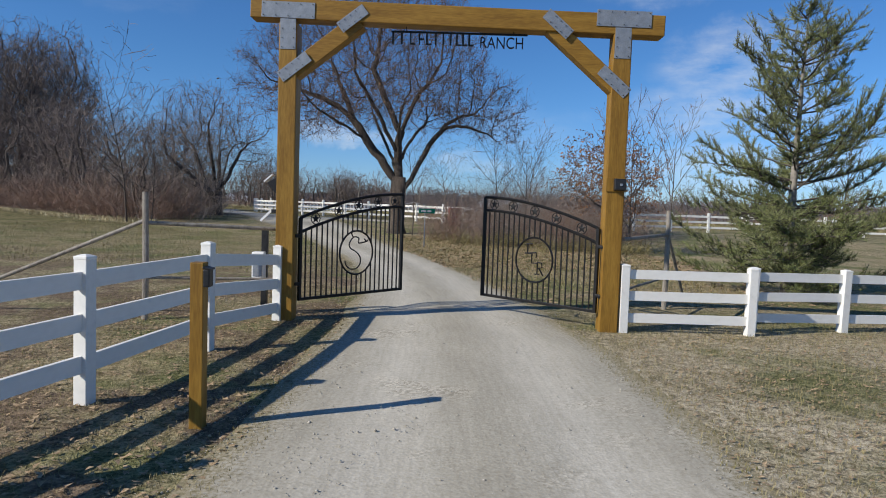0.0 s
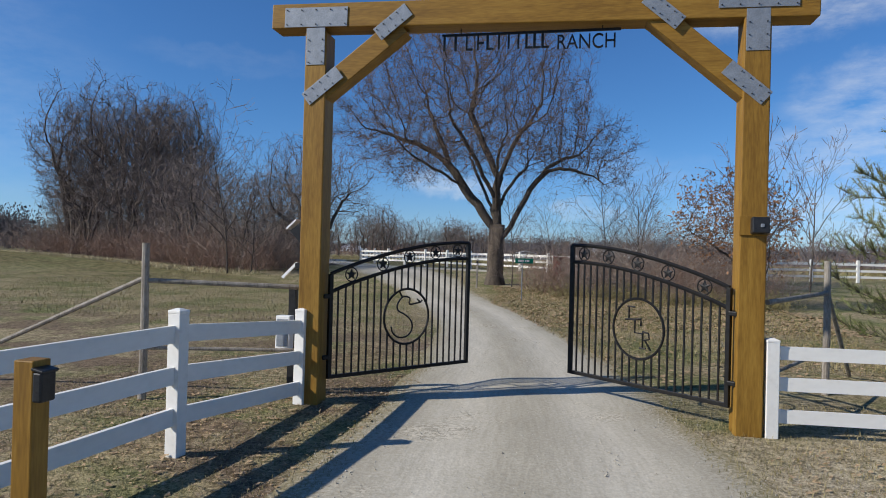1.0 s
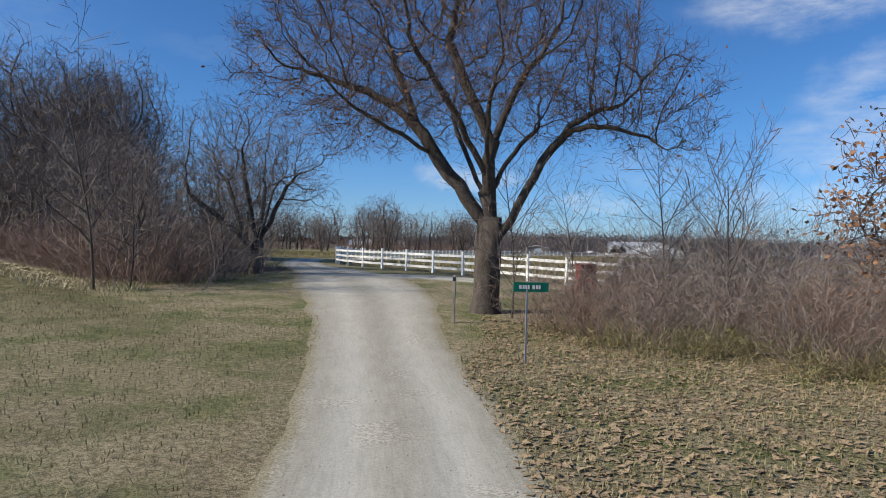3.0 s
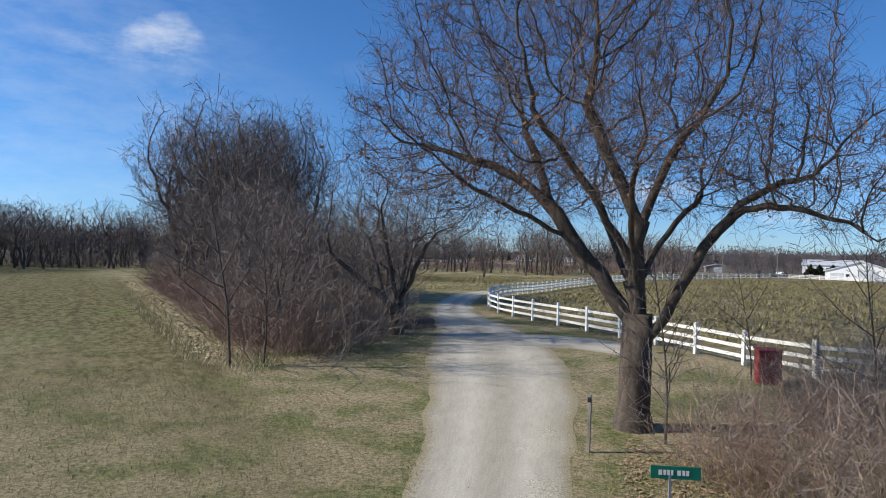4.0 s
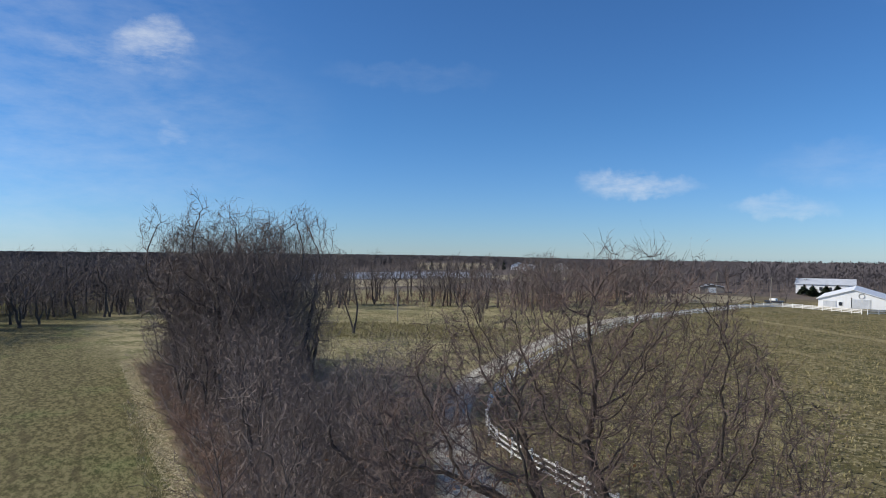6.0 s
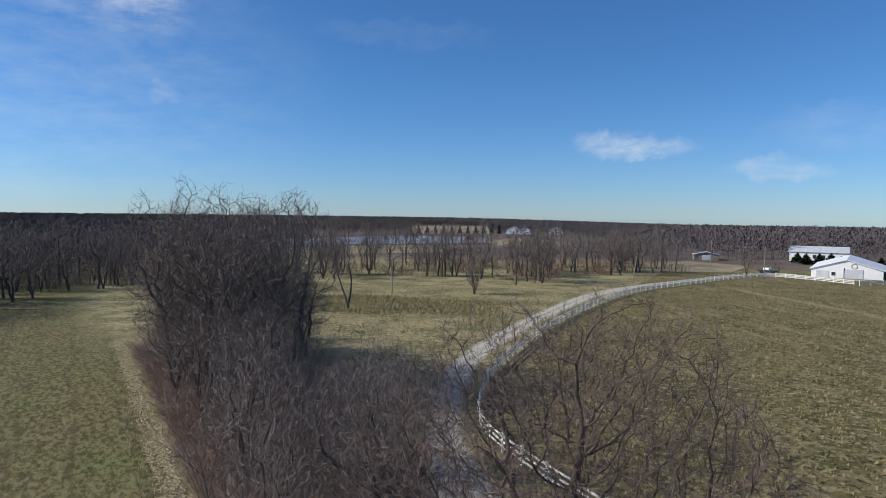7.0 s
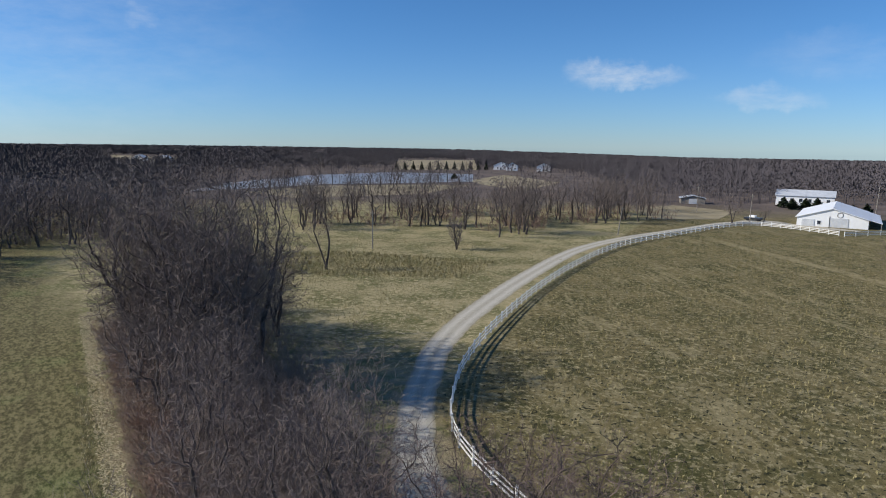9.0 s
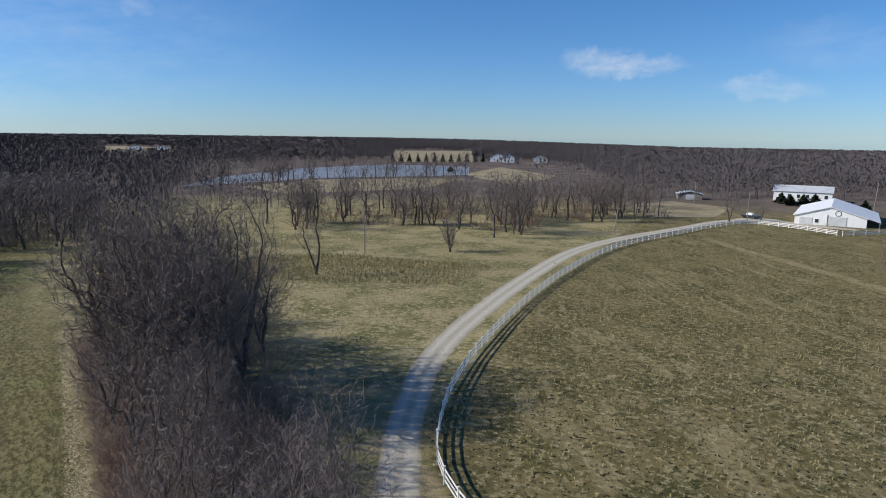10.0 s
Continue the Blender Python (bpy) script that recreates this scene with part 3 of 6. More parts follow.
def land(x, y):
    """The height of the ground sheet, with its small swells."""
    i, j = np.searchsorted(xs, x) - 1, np.searchsorted(ys, y) - 1
    i, j = min(max(i, 0), nx - 2), min(max(j, 0), ny - 2)
    u, v = (x - xs[i]) / (xs[i + 1] - xs[i]), (y - ys[j]) / (ys[j + 1] - ys[j])
    return float((gz[j, i] * (1 - u) + gz[j, i + 1] * u) * (1 - v) + (gz[j + 1, i] * (1 - u) + gz[j + 1, i + 1] * u) * v)


def ribbon(name, line, mat, up=0.02, cols=15):
    """A strip of drive: rows of x, y, half width; slightly crowned, with rutted wheel tracks."""
    pts = spline(line, 0.6 if len(line) < 12 else 0.8)
    V, C = [], []
    for i, p in enumerate(pts):
        a, b = pts[max(i - 1, 0)], pts[min(i + 1, len(pts) - 1)]
        d = (b - a)[:2] / np.linalg.norm((b - a)[:2])
        s = np.array([d[1], -d[0]])
        for k in range(cols):
            f = k / (cols - 1) * 2 - 1
            w = p[2] * (1 + 0.10 * noise.noise(Vector((p[0] * 0.5, p[1] * 0.5, 5 + (f > 0) * 7))) + 0.06 * noise.noise(Vector((p[0] * 2, p[1] * 2, 1))))
            q = p[:2] + s * f * w
            rut = math.exp(-((abs(f) - 0.42) / 0.24) ** 2)
            V.append((q[0], q[1], land(q[0], q[1]) + up * (1 - f ** 4) - 0.015 * rut + 0.004 + 0.008 * noise.noise(Vector((q[0] * 1.3, q[1] * 1.3, 2)))))
            C.append((1 - abs(f), rut, f / 2 + 0.5, i * 0.01))
    n = len(pts)
    F = [(i * cols + k, i * cols + k + 1, (i + 1) * cols + k + 1, (i + 1) * cols + k) for i in range(n - 1) for k in range(cols - 1)]
    ob = raw(name, V, F, mat, soft=True)
    ob.data.color_attributes.new("across", "FLOAT_COLOR", "POINT").data.foreach_set("color", np.array(C, np.float32).ravel())
    return ob


DRIVE = [(1.9, -40, 2.2), (1.75, -12, 2.1), (1.65, 0, 2.0), (1.62, 5, 1.95), (1.4, 9.5, 1.8), (1.05, 12.5, 1.65), (0.55, 16, 1.5), (-0.3, 20, 1.45), (-1.5, 24, 1.48), (-2.9, 27.6, 1.55), (-4.3, 31.5, 1.7),
         (-6.5, 37.5, 2.3), (-9.3, 43.5, 2.7), (-12.9, 50.3, 2.3), (-17.4, 56.8, 1.7), (-19.7, 60.9, 1.6), (-23.0, 67.8, 1.5), (-25.2, 74.0, 1.5), (-27.6, 80.9, 1.55), (-30.2, 94, 1.7), (-31.7, 109.5, 1.85),
         (-32.5, 132.4, 1.9), (-31.6, 160, 1.9), (-25.6, 183, 1.9), (-15.6, 206.3, 2.0), (-4, 232, 2.4), (6, 234, 3.0), (13, 233.5, 3.2)]
tagged(ribbon("road", DRIVE, GRAVEL), "pale crushed limestone drive with worn wheel tracks", "road", kind="structure")
SPUR = [(-12.0, 46.5, 1.2), (-9.5, 48.6, 2.3), (-7.0, 49.0, 2.0), (-4.8, 47.6, 1.2), (-3.6, 46.3, 0.5)]
tagged(ribbon("road", SPUR, GRAVEL, up=0.035), "gravel turning place beside the big oak", "road", kind="structure")
YARD = [(-2, 234, 2.0), (4, 240, 5.0), (12, 234.5, 3.5), (20, 231, 3.0), (28, 228.5, 1.5)]
tagged(ribbon("road", YARD, GRAVEL, up=0.035), "gravel farmyard in front of the barn", "yard", kind="structure")


def sheet(name, outline, mat, z, label, category):
    bm = bmesh.new()
    top = [bm.verts.new((x, y, z)) for x, y in outline]
    low = [bm.verts.new((x, y, z - 0.3)) for x, y in outline]
    bm.faces.new(top)
    for i in range(len(top)):
        j = (i + 1) % len(top)
        bm.faces.new((top[i], low[i], low[j], top[j]))
    bmesh.ops.recalc_face_normals(bm, faces=bm.faces)
    return tagged(part(name, bm, mat), label, category, kind="structure")


LAKE = [(-226, 236), (-216, 281), (-212, 317), (-182, 351), (-154, 393), (-193, 488), (-225, 492), (-262, 480), (-280, 399), (-258, 296)]
sheet("water", LAKE, WATER, 0.06, "blue-grey pond between bare trees", "pond")
FIELD_A = [(-285, 527), (-227, 580), (-385, 955), (-478, 885)]
FIELD_B = [(-498, 412), (-473, 478), (-800, 760), (-940, 760)]
FIELD_C = [(-160, 400), (-135, 365), (-100, 330), (-105, 415), (-172, 500)]
FIELD_D = [(-205, 250), (-165, 235), (-132, 285), (-142, 362), (-178, 335), (-204, 305)]
FIELD_E = [(-26, 230), (-8, 240), (-4, 272), (-26, 286), (-38, 262)]
for f in (FIELD_A, FIELD_B, FIELD_C, FIELD_D, FIELD_E):
    sheet("distant_field", f, FAR_FIELD, 0.05, "pale tan stubble field between the woods", "field")

# ---- timber gateway ----
LX, RX, GY, TOP = -1.27, 3.58, 10.58, 4.40
gateway = tagged(thing("timber_gateway", 1.15, GY), "tall stained timber gateway with galvanised plates over the drive", "gateway")
ox = 1.15


def gpart(name, bm, mat, parent=None, label=""):
    return part(name, bm, mat, parent or gateway, label)


for x in (LX, RX):
    gpart("post", boxed((0.265, 0.29, TOP + 0.3), (x - ox, 0, TOP / 2 - 0.15), bevel=0.012), TIMBER)
gpart("beam", boxed((6.0, 0.30, 0.29), (1.17 - ox, 0, TOP + 0.146), Matrix.Rotation(radians(1.1), 3, "Y"), bevel=0.012), TIMBER_BEAM)
for x, s in ((LX + 0.14, 1), (RX - 0.14, -1)):
    a = Vector((x - ox - s * 0.06, 0, TOP - (0.68 if s > 0 else 0.76)))
    b = Vector((x - ox + s * 0.84, 0, TOP + 0.02))
    d = (b - a)
    turn = Matrix.Rotation(-math.atan2(d.z, d.x), 3, "Y")
    gpart("brace", boxed((d.length + 0.12, 0.24, 0.24), (a + b) / 2, turn, bevel=0.01), TIMBER_BEAM)
bolt_bm = bmesh.new()
bmesh.ops.create_cone(bolt_bm, cap_ends=True, segments=6, radius1=0.008, radius2=0.006, depth=0.016, matrix=Matrix.Rotation(radians(90), 4, "X"))
bolt_mesh = None


def plate(size, at, angle, rows):
    """A galvanised plate on the face of the timber, with its bolts."""
    global bolt_mesh
    turn = Matrix.Rotation(angle, 3, "Y")
    ob = gpart("plate", boxed(size, (0, 0, 0), bevel=0.002), GALV)
    ob.matrix_basis = Matrix.Translation(at) @ turn.to_4x4()
    for u, w in rows:
        p = Vector((u * (size[0] / 2 - 0.03), -size[1] / 2 - 0.005, w * (size[2] / 2 - 0.03)))
        if bolt_mesh is None:
            bolt_mesh = part("bolt", bolt_bm, BOLT, ob)
            bolt_mesh.matrix_basis = Matrix.Translation(p)
        else:
            again(bolt_mesh, Matrix.Translation(p), ob)


wide = [(u, w) for u in (-1, -0.5, 0, 0.5, 1) for w in (-1, 1)]
tall = [(u, w) for u in (-1, 1) for w in (-1, -0.3, 0.4)]
for x, s in ((LX, 1), (RX, -1)):
    face = -0.158
    plate((0.78, 0.008, 0.23), (x - ox, face, TOP + 0.17), radians(1.1), wide)
    plate((0.23, 0.008, 0.44), (x - ox, -0.149, TOP - 0.17), 0, tall)
    a, b = Vector((x - ox + s * 0.06, 0, TOP - (0.68 if s > 0 else 0.76))), Vector((x - ox + s * 0.96, 0, TOP + 0.02))
    ang = -math.atan2(b.z - a.z, (b.x - a.x))
    plate((0.52, 0.008, 0.17), (x - ox + s * 0.10, -0.153, TOP - (0.64 if s > 0 else 0.72)), ang, wide[:8])
    plate((0.46, 0.008, 0.17), (x - ox + s * 0.94, -0.162, TOP + 0.07), ang, wide[:8])

# name board under the beam
board = tagged(thing("hanging_sign", 1.22, GY, TOP), "dark iron sign with cut letters hung under the beam", "sign")
part("bar", boxed((2.0, 0.02, 0.03), (0, 0, -0.06), bevel=0.003), IRON, board)
for x in (-0.78, 0.80):
    part("hanger", sweep(bmesh.new(), [(x, 0, -0.05), (x, 0, 0.04)], 0.008, 6), IRON, board)
rng = random.Random(5)
x = -0.97
while x < 0.28:          # writing that cannot be made out
    w = rng.uniform(0.02, 0.03)
    part("letter_bar", boxed((w, 0.012, 0.17), (x, 0, -0.155)), IRON, board)
    if rng.random() < 0.5:
        part("letter_bar", boxed((0.07, 0.012, 0.025), (x + 0.035, 0, -0.16 + rng.choice((-0.07, 0, 0.0))), None), IRON, board)
    x += rng.choice((0.09, 0.11, 0.13))


def lettering(text, size, mat, parent, at, turn=None, name="lettering", depth=0.005):
    cu = bpy.data.curves.new(name, "FONT")
    cu.body, cu.size, cu.extrude, cu.align_x, cu.align_y = text, size, depth, "LEFT", "TOP"
    tmp = bpy.data.objects.new(name, cu)
    me = bpy.data.meshes.new_from_object(tmp)
    bpy.data.objects.remove(tmp)
    me.materials.clear()
    me.materials.append(mat)
    ob = new(name, me)
    ob.parent = parent
    ob.matrix_basis = Matrix.Translation(at) @ (turn or Matrix.Rotation(radians(90), 4, "X"))
    return ob


lettering("RANCH", 0.235, IRON, board, (0.30, 0.0, -0.073), depth=0.008).scale = (0.8, 1, 1)

# ---- iron driveway gates, half open ----
LEAF, SILL = 2.2, 0.29


def top_line(u):
    return 1.55 + 0.43 * math.sin(min(u / LEAF, 1) * math.pi / 2) ** 0.9


def gate_leaf(x, y, rz, mirror, emblem):
    g = tagged(thing("driveway_gate", x, y, 0, rz), "black iron arched driveway gate leaf, half open", "gate", "pair of driveway gates")
    s = -1 if mirror else 1
    tube = 0.022

    def P(name, bm, parent=None):
        return part(name, bm, IRON, parent or g)

    def arch(drop):
        return [(s * u, 0, top_line(u) - drop) for u in np.linspace(0, LEAF, 17)]

    for name, drop in (("top_rail", 0.0), ("arch_rail", 0.22)):
        P(name, sweep(bmesh.new(), arch(drop), 0.026, 6))
    P("bottom_rail", boxed((LEAF, 0.04, 0.045), (s * LEAF / 2, 0, SILL + 0.022), bevel=0.004))
    P("hinge_stile", boxed((0.05, 0.05, top_line(0) - SILL), (0, 0, (top_line(0) + SILL) / 2), bevel=0.005))
    P("end_stile", boxed((0.05, 0.05, top_line(LEAF) - SILL), (s * LEAF, 0, (top_line(LEAF) + SILL) / 2), bevel=0.005))
    cu, cz, cr = LEAF * 0.52, 0.99, 0.36
    n = 21
    for i in range(1, n):
        u = LEAF * i / n
        hi, lo = top_line(u) - 0.22, SILL + 0.04
        off = cr * cr - (u - cu) ** 2
        spans = [(lo, hi)] if off <= 0 else [(lo, cz - math.sqrt(off)), (cz + math.sqrt(off), hi)]
        for a, b in spans:
            P("bar", boxed((0.018, 0.018, b - a), (s * u, 0, (a + b) / 2)))
    P("ring", sweep(bmesh.new(), [(s * cu + cr * math.cos(k), 0, cz + cr * math.sin(k)) for k in np.linspace(0, math.tau, 37)[:-1]], 0.016, 6, closed=True))
    for k, f in enumerate((0.13, 0.34, 0.53, 0.73, 0.91)):
        u = LEAF * f
        z = top_line(u) - 0.11
        ring = P("star_ring", sweep(bmesh.new(), [(s * u + 0.085 * math.cos(a), 0, z + 0.085 * math.sin(a)) for a in np.linspace(0, math.tau, 21)[:-1]], 0.008, 5, closed=True))
        bm = bmesh.new()
        face = []
        for q in range(10):
            r = 0.075 if q % 2 == 0 else 0.032
            face.append((s * u + r * math.sin(q * math.pi / 5), z + r * math.cos(q * math.pi / 5)))
        front, back = [bm.verts.new((a, -0.006, b)) for a, b in face], [bm.verts.new((a, 0.006, b)) for a, b in face]
        cf, cb = bm.verts.new((s * u, -0.012, z)), bm.verts.new((s * u, 0.012, z))
        for q in range(10):
            w = (q + 1) % 10
            bm.faces.new((front[q], front[w], cf))
            bm.faces.new((back[w], back[q], cb))
            bm.faces.new((front[q], back[q], back[w], front[w]))
        bmesh.ops.recalc_face_normals(bm, faces=bm.faces)
        part("star", bm, IRON, ring)
    # a bent-rod cattle brand inside the ring; it faces the road
    for line in emblem:
        P("emblem", sweep(bmesh.new(), [(s * cu + a * cr, 0, cz + b * cr) for a, b in line], 0.012, 5))
    for z in (0.55, 1.28):
        P("hinge", boxed((0.10, 0.06, 0.05), (-s * 0.05, 0, z), bevel=0.01))
    return g


S_ROD = [(-0.35, 0.92), (-0.22, 0.72)]
s_curve = [tuple(p) for p in spline([(0.62, 0.50), (0.12, 0.44), (0.12, 0.66), (-0.18, 0.72), (-0.42, 0.46), (-0.38, 0.22), (-0.05, 0.05), (0.22, -0.2), (0.24, -0.5), (0.02, -0.72), (-0.35, -0.74), (-0.62, -0.55), (-0.68, -0.34)], 0.08)]
hook = [(0.46, 0.62), (0.62, 0.50), (0.70, 0.58)]
gate_leaf(LX + 0.19, GY + 0.06, 51, False, [s_curve, S_ROD, hook])
mono = [[(-0.42, 0.72), (-0.12, 0.72)], [(-0.36, 0.72), (-0.36, 0.28), (-0.08, 0.28)], [(-0.5, 0.28), (0.12, 0.34), (0.12, 0.1)], [(-0.12, 0.28), (-0.12, -0.14), (0.2, -0.14)],
        [(0.2, -0.05), (0.2, -0.62)], [(0.2, -0.08), (0.42, -0.1), (0.46, -0.3), (0.22, -0.36)], [(0.3, -0.36), (0.52, -0.66)], [(0.08, -0.62), (0.32, -0.62)]]
gate_leaf(RX - 0.19, GY - 0.02, -42, True, mono)

# ---- white vinyl fences ----


def fence(label, line, z_of, height=1.18, rails=(0.28, 0.64, 1.0), group="", size=0.125, caps=False, rail=(0.04, 0.135), x0=0):
    """A run of white fence: a post at every point of the line and rails between neighbours."""
    f = tagged(thing("white_fence"), label, "fence", group)
    post_mesh = rail_mesh = cap_mesh = None
    for i, (x, y) in enumerate(line):
        z = z_of(x, y)
        j = min(i, len(line) - 2)
        ang = math.degrees(math.atan2(line[j + 1][1] - line[j][1], line[j + 1][0] - line[j][0]))
        m = pose(x, y, z, fence_rng.uniform(-0.6, 0.6), fence_rng.uniform(-0.6, 0.6), ang)
        if post_mesh is None:
            p = post_mesh = part("post", boxed((size, size, height + 0.25), (0, 0, (height - 0.25) / 2), bevel=0.006), VINYL, f)
            p.matrix_basis = m
        else:
            p = again(post_mesh, m, f)
        if caps:
            if cap_mesh is None:
                bm = bmesh.new()
                box(bm, (size + 0.006, size + 0.006, 0.03), (0, 0, height + 0.012), bevel=0.006)
                bmesh.ops.create_cone(bm, cap_ends=True, segments=4, radius1=(size - 0.01) * 0.707, radius2=0.03, depth=0.016, matrix=Matrix.Translation((0, 0, height + 0.034)) @ Matrix.Rotation(radians(45), 4, "Z"))
                cap_mesh = part("cap", bm, VINYL, p)
            else:
                again(cap_mesh, Matrix(), p)
    for (xa, ya), (xb, yb) in zip(line, line[1:]):
        for r in rails:
            a, b = Vector((xa, ya, z_of(xa, ya) + r)), Vector((xb, yb, z_of(xb, yb) + r + fence_rng.uniform(-0.008, 0.008)))
            d = b - a
            m = Matrix.Translation((a + b) / 2) @ d.to_track_quat("X", "Z").to_matrix().to_4x4() @ Matrix.Diagonal((d.length, 1, 1, 1))
            if rail_mesh is None:
                o = rail_mesh = part("rail", boxed((1, rail[0], rail[1])), VINYL, f)
                o.matrix_basis = m
            else:
                again(rail_mesh, m, f)
    return f


fence_rng = random.Random(3)
zero = lambda x, y: land(x, y)
uneven = lambda x, y: land(x, y) + (-0.09 if y > 9.5 else 0.07)
fence("white vinyl three-rail fence beside the gate", [(-1.36, 10.46), (-1.60, 8.36), (-1.84, 6.25), (-2.2, 4.15), (-2.9, 2.1), (-3.9, 0.2), (-5.2, -1.5), (-6.8, -3.0), (-8.6, -4.2)], uneven, caps=True, rail=(0.04, 0.152), group="fences")
fence("white vinyl three-rail fence beside the gate", [(3.80, 10.50), (5.72, 10.62)], zero, height=0.98, rails=(0.22, 0.55, 0.87), caps=True, group="fences")
fence("white vinyl three-rail fence in the grass", [(5.9, 11.0), (7.5, 11.35), (9.3, 11.7), (11.1, 12.05), (12.9, 12.4), (14.7, 12.75)], zero, height=0.97, rails=(0.22, 0.55, 0.86), caps=True, group="fences")
NORTH = [(46, 46.0), (32, 47.3), (18.2, 47.2), (9.2, 45.2), (2.2, 45.3), (-1.8, 48.5), (-6.0, 52.3), (-11.0, 56.4), (-13.6, 58.5), (-16.1, 61.0), (-18.1, 63.8), (-19.5, 66.8), (-21.7, 73.0), (-23.1, 78.5), (-24.8, 87.8), (-26.5, 102), (-27.4, 117.6), (-27.4, 134.3), (-26.0, 156), (-22.3, 175), (-14.5, 195.3), (-6.3, 216.2), (2.1, 226.5), (11.9, 222.7), (22.7, 213.2)]
dense = spline(NORTH, 0.25)
posts, run = [tuple(dense[0])], 0.0
for a, b in zip(dense, dense[1:]):
    run += float(np.linalg.norm(b - a))
    if run >= 2.62:
        posts.append(tuple(b))
        run = 0.0
fence("long white three-rail fence curving beside the gravel drive", posts, zero, height=1.36, rails=(0.34, 0.72, 1.10), group="fences", rail=(0.045, 0.14), size=0.15)
fence("white three-rail fence by the barn", [(22.7, 213.2), (25.4, 215.6), (28.4, 218.4), (31.5, 221), (35.5, 223), (39.5, 224)], zero, height=1.36, rails=(0.34, 0.72, 1.10), group="fences", rail=(0.045, 0.14), size=0.15)

# ---- small things at the gate ----
kp = tagged(thing("keypad_post", -0.67, 5.80, 0), "short stained timber post with a black keypad", "post")
part("post", boxed((0.105, 0.105, 1.5), (0, 0, 0.55), bevel=0.006), TIMBER, kp)
pad = part("keypad", boxed((0.05, 0.09, 0.14), (0.075, -0.01, 1.18), bevel=0.01), BLACK, kp, "black plastic keypad with a hood")
part("hood", boxed((0.065, 0.10, 0.015), (0.078, -0.01, 1.258), Matrix.Rotation(radians(12), 3, "Y"), bevel=0.005), BLACK, pad)

lamp = tagged(thing("flood_lamp", 3.60, GY - 0.145, 2.1), "dark bronze flood lamp on the gate post", "lamp")
part("housing", boxed((0.17, 0.10, 0.17), (0.03, -0.05, 0.10), Matrix.Rotation(radians(-8), 3, "X"), bevel=0.012), BLACK, lamp)
part("bracket", boxed((0.28, 0.02, 0.2), (-0.02, -0.009, 0.1), bevel=0.003), TIMBER, lamp, "stained backing board")
part("lens", boxed((0.035, 0.012, 0.035), (0.04, -0.108, 0.10), bevel=0.004), GALV, lamp)

solar = tagged(thing("solar_lamp", LX - 0.145, GY - 0.02, 2.0), "small black lamp with a white solar panel on the gate post", "lamp")
bm = bmesh.new()
sec = [(0, -0.1), (0.0, 0.14), (-0.14, 0.06)]
A, B = [bm.verts.new((x, -0.08, z)) for x, z in sec], [bm.verts.new((x, 0.08, z)) for x, z in sec]
bm.faces.new(A), bm.faces.new(B[::-1])
for i in range(3):
    bm.faces.new((A[i], B[i], B[(i + 1) % 3], A[(i + 1) % 3]))
bmesh.ops.recalc_face_normals(bm, faces=bm.faces)
part("body", bm, BLACK, solar)
part("panel", boxed((0.16, 0.14, 0.02), (-0.13, 0, 0.13), Matrix.Rotation(radians(-42), 3, "Y")), WHITE_PAINT, solar, "white solar panel")
part("arm", boxed((0.26, 0.025, 0.03), (-0.16, 0, -0.42), Matrix.Rotation(radians(-45), 3, "Y")), WHITE_PAINT, solar, "white slanting arm")
part("clip", boxed((0.09, 0.05, 0.06), (-0.04, 0, -0.36)), BLACK, solar)

opener = tagged(thing("gate_opener_box", -1.80, 10.95, 0), "pale grey gate opener box on a post behind the fence", "box")
part("post", boxed((0.09, 0.09, 1.6), (0.06, 0.1, 0.55), bevel=0.004), BLACK, opener, "black square post")
part("box", boxed((0.19, 0.14, 0.42), (0, 0, 0.78), bevel=0.01), WHITE_PAINT, opener)
part("box_door", boxed((0.15, 0.012, 0.34), (0, -0.076, 0.78), bevel=0.004), GALV, opener)


def rod(bm, a, b, r=0.055, sides=8):
    return sweep(bm, [a, b], r, sides)


def brace_set(name, x, y, far, diag, label):
    """A weathered corner post of the wire fence with its rail and slanting brace."""
    g = tagged(thing(name, x, y, 0), label, "fence post")
    part("post", sweep(bmesh.new(), [(0, 0, -0.3), (0.01, 0, 0.9), (0, 0, 1.86)], [0.05, 0.046, 0.042], 10), OLD_WOOD, g)
    part("rail", rod(bmesh.new(), (0, 0, 1.42), far, 0.03), OLD_WOOD, g)
    part("low_rail", rod(bmesh.new(), (0, 0, 0.62), (far[0], far[1], far[2] - 0.78), 0.022), OLD_WOOD, g)
    part("brace", rod(bmesh.new(), (0, 0, 1.45), diag, 0.03), OLD_WOOD, g)


brace_set("brace_post", -3.2, 10.1, (1.75, 0.75, 1.36), (-3.4, 0.3, 0.05), "weathered grey wooden brace post in the field")
brace_set("brace_post", 5.2, 13.1, (-1.4, -2.4, 1.4), (0.9, 1.6, 0.05), "weathered grey wooden brace post by the pine")
# ---- beside the oak ----
sx, sy = -0.2, 28.4
sz = land(sx, sy)
street = tagged(thing("street_sign", sx, sy, sz, 21), "green street name sign on a thin steel post", "sign")
part("post", boxed((0.035, 0.035, 1.75), (0, 0, 0.62), bevel=0.004), GALV, street)
blade = part("blade", boxed((0.72, 0.012, 0.19), (0.08, 0, 1.53), bevel=0.003), GREEN, street)
for x, w in ((-0.14, 0.05), (-0.075, 0.04), (-0.02, 0.04), (0.03, 0.03), (0.13, 0.05), (0.195, 0.04), (0.25, 0.04)):
    part("letter_bar", boxed((w, 0.004, 0.075), (x, -0.009, 1.53)), VINYL, blade)
px, py = -2.68, 33.4
marker = tagged(thing("marker_post", px, py, land(px, py)), "slim weathered wooden post at the edge of the drive", "post")
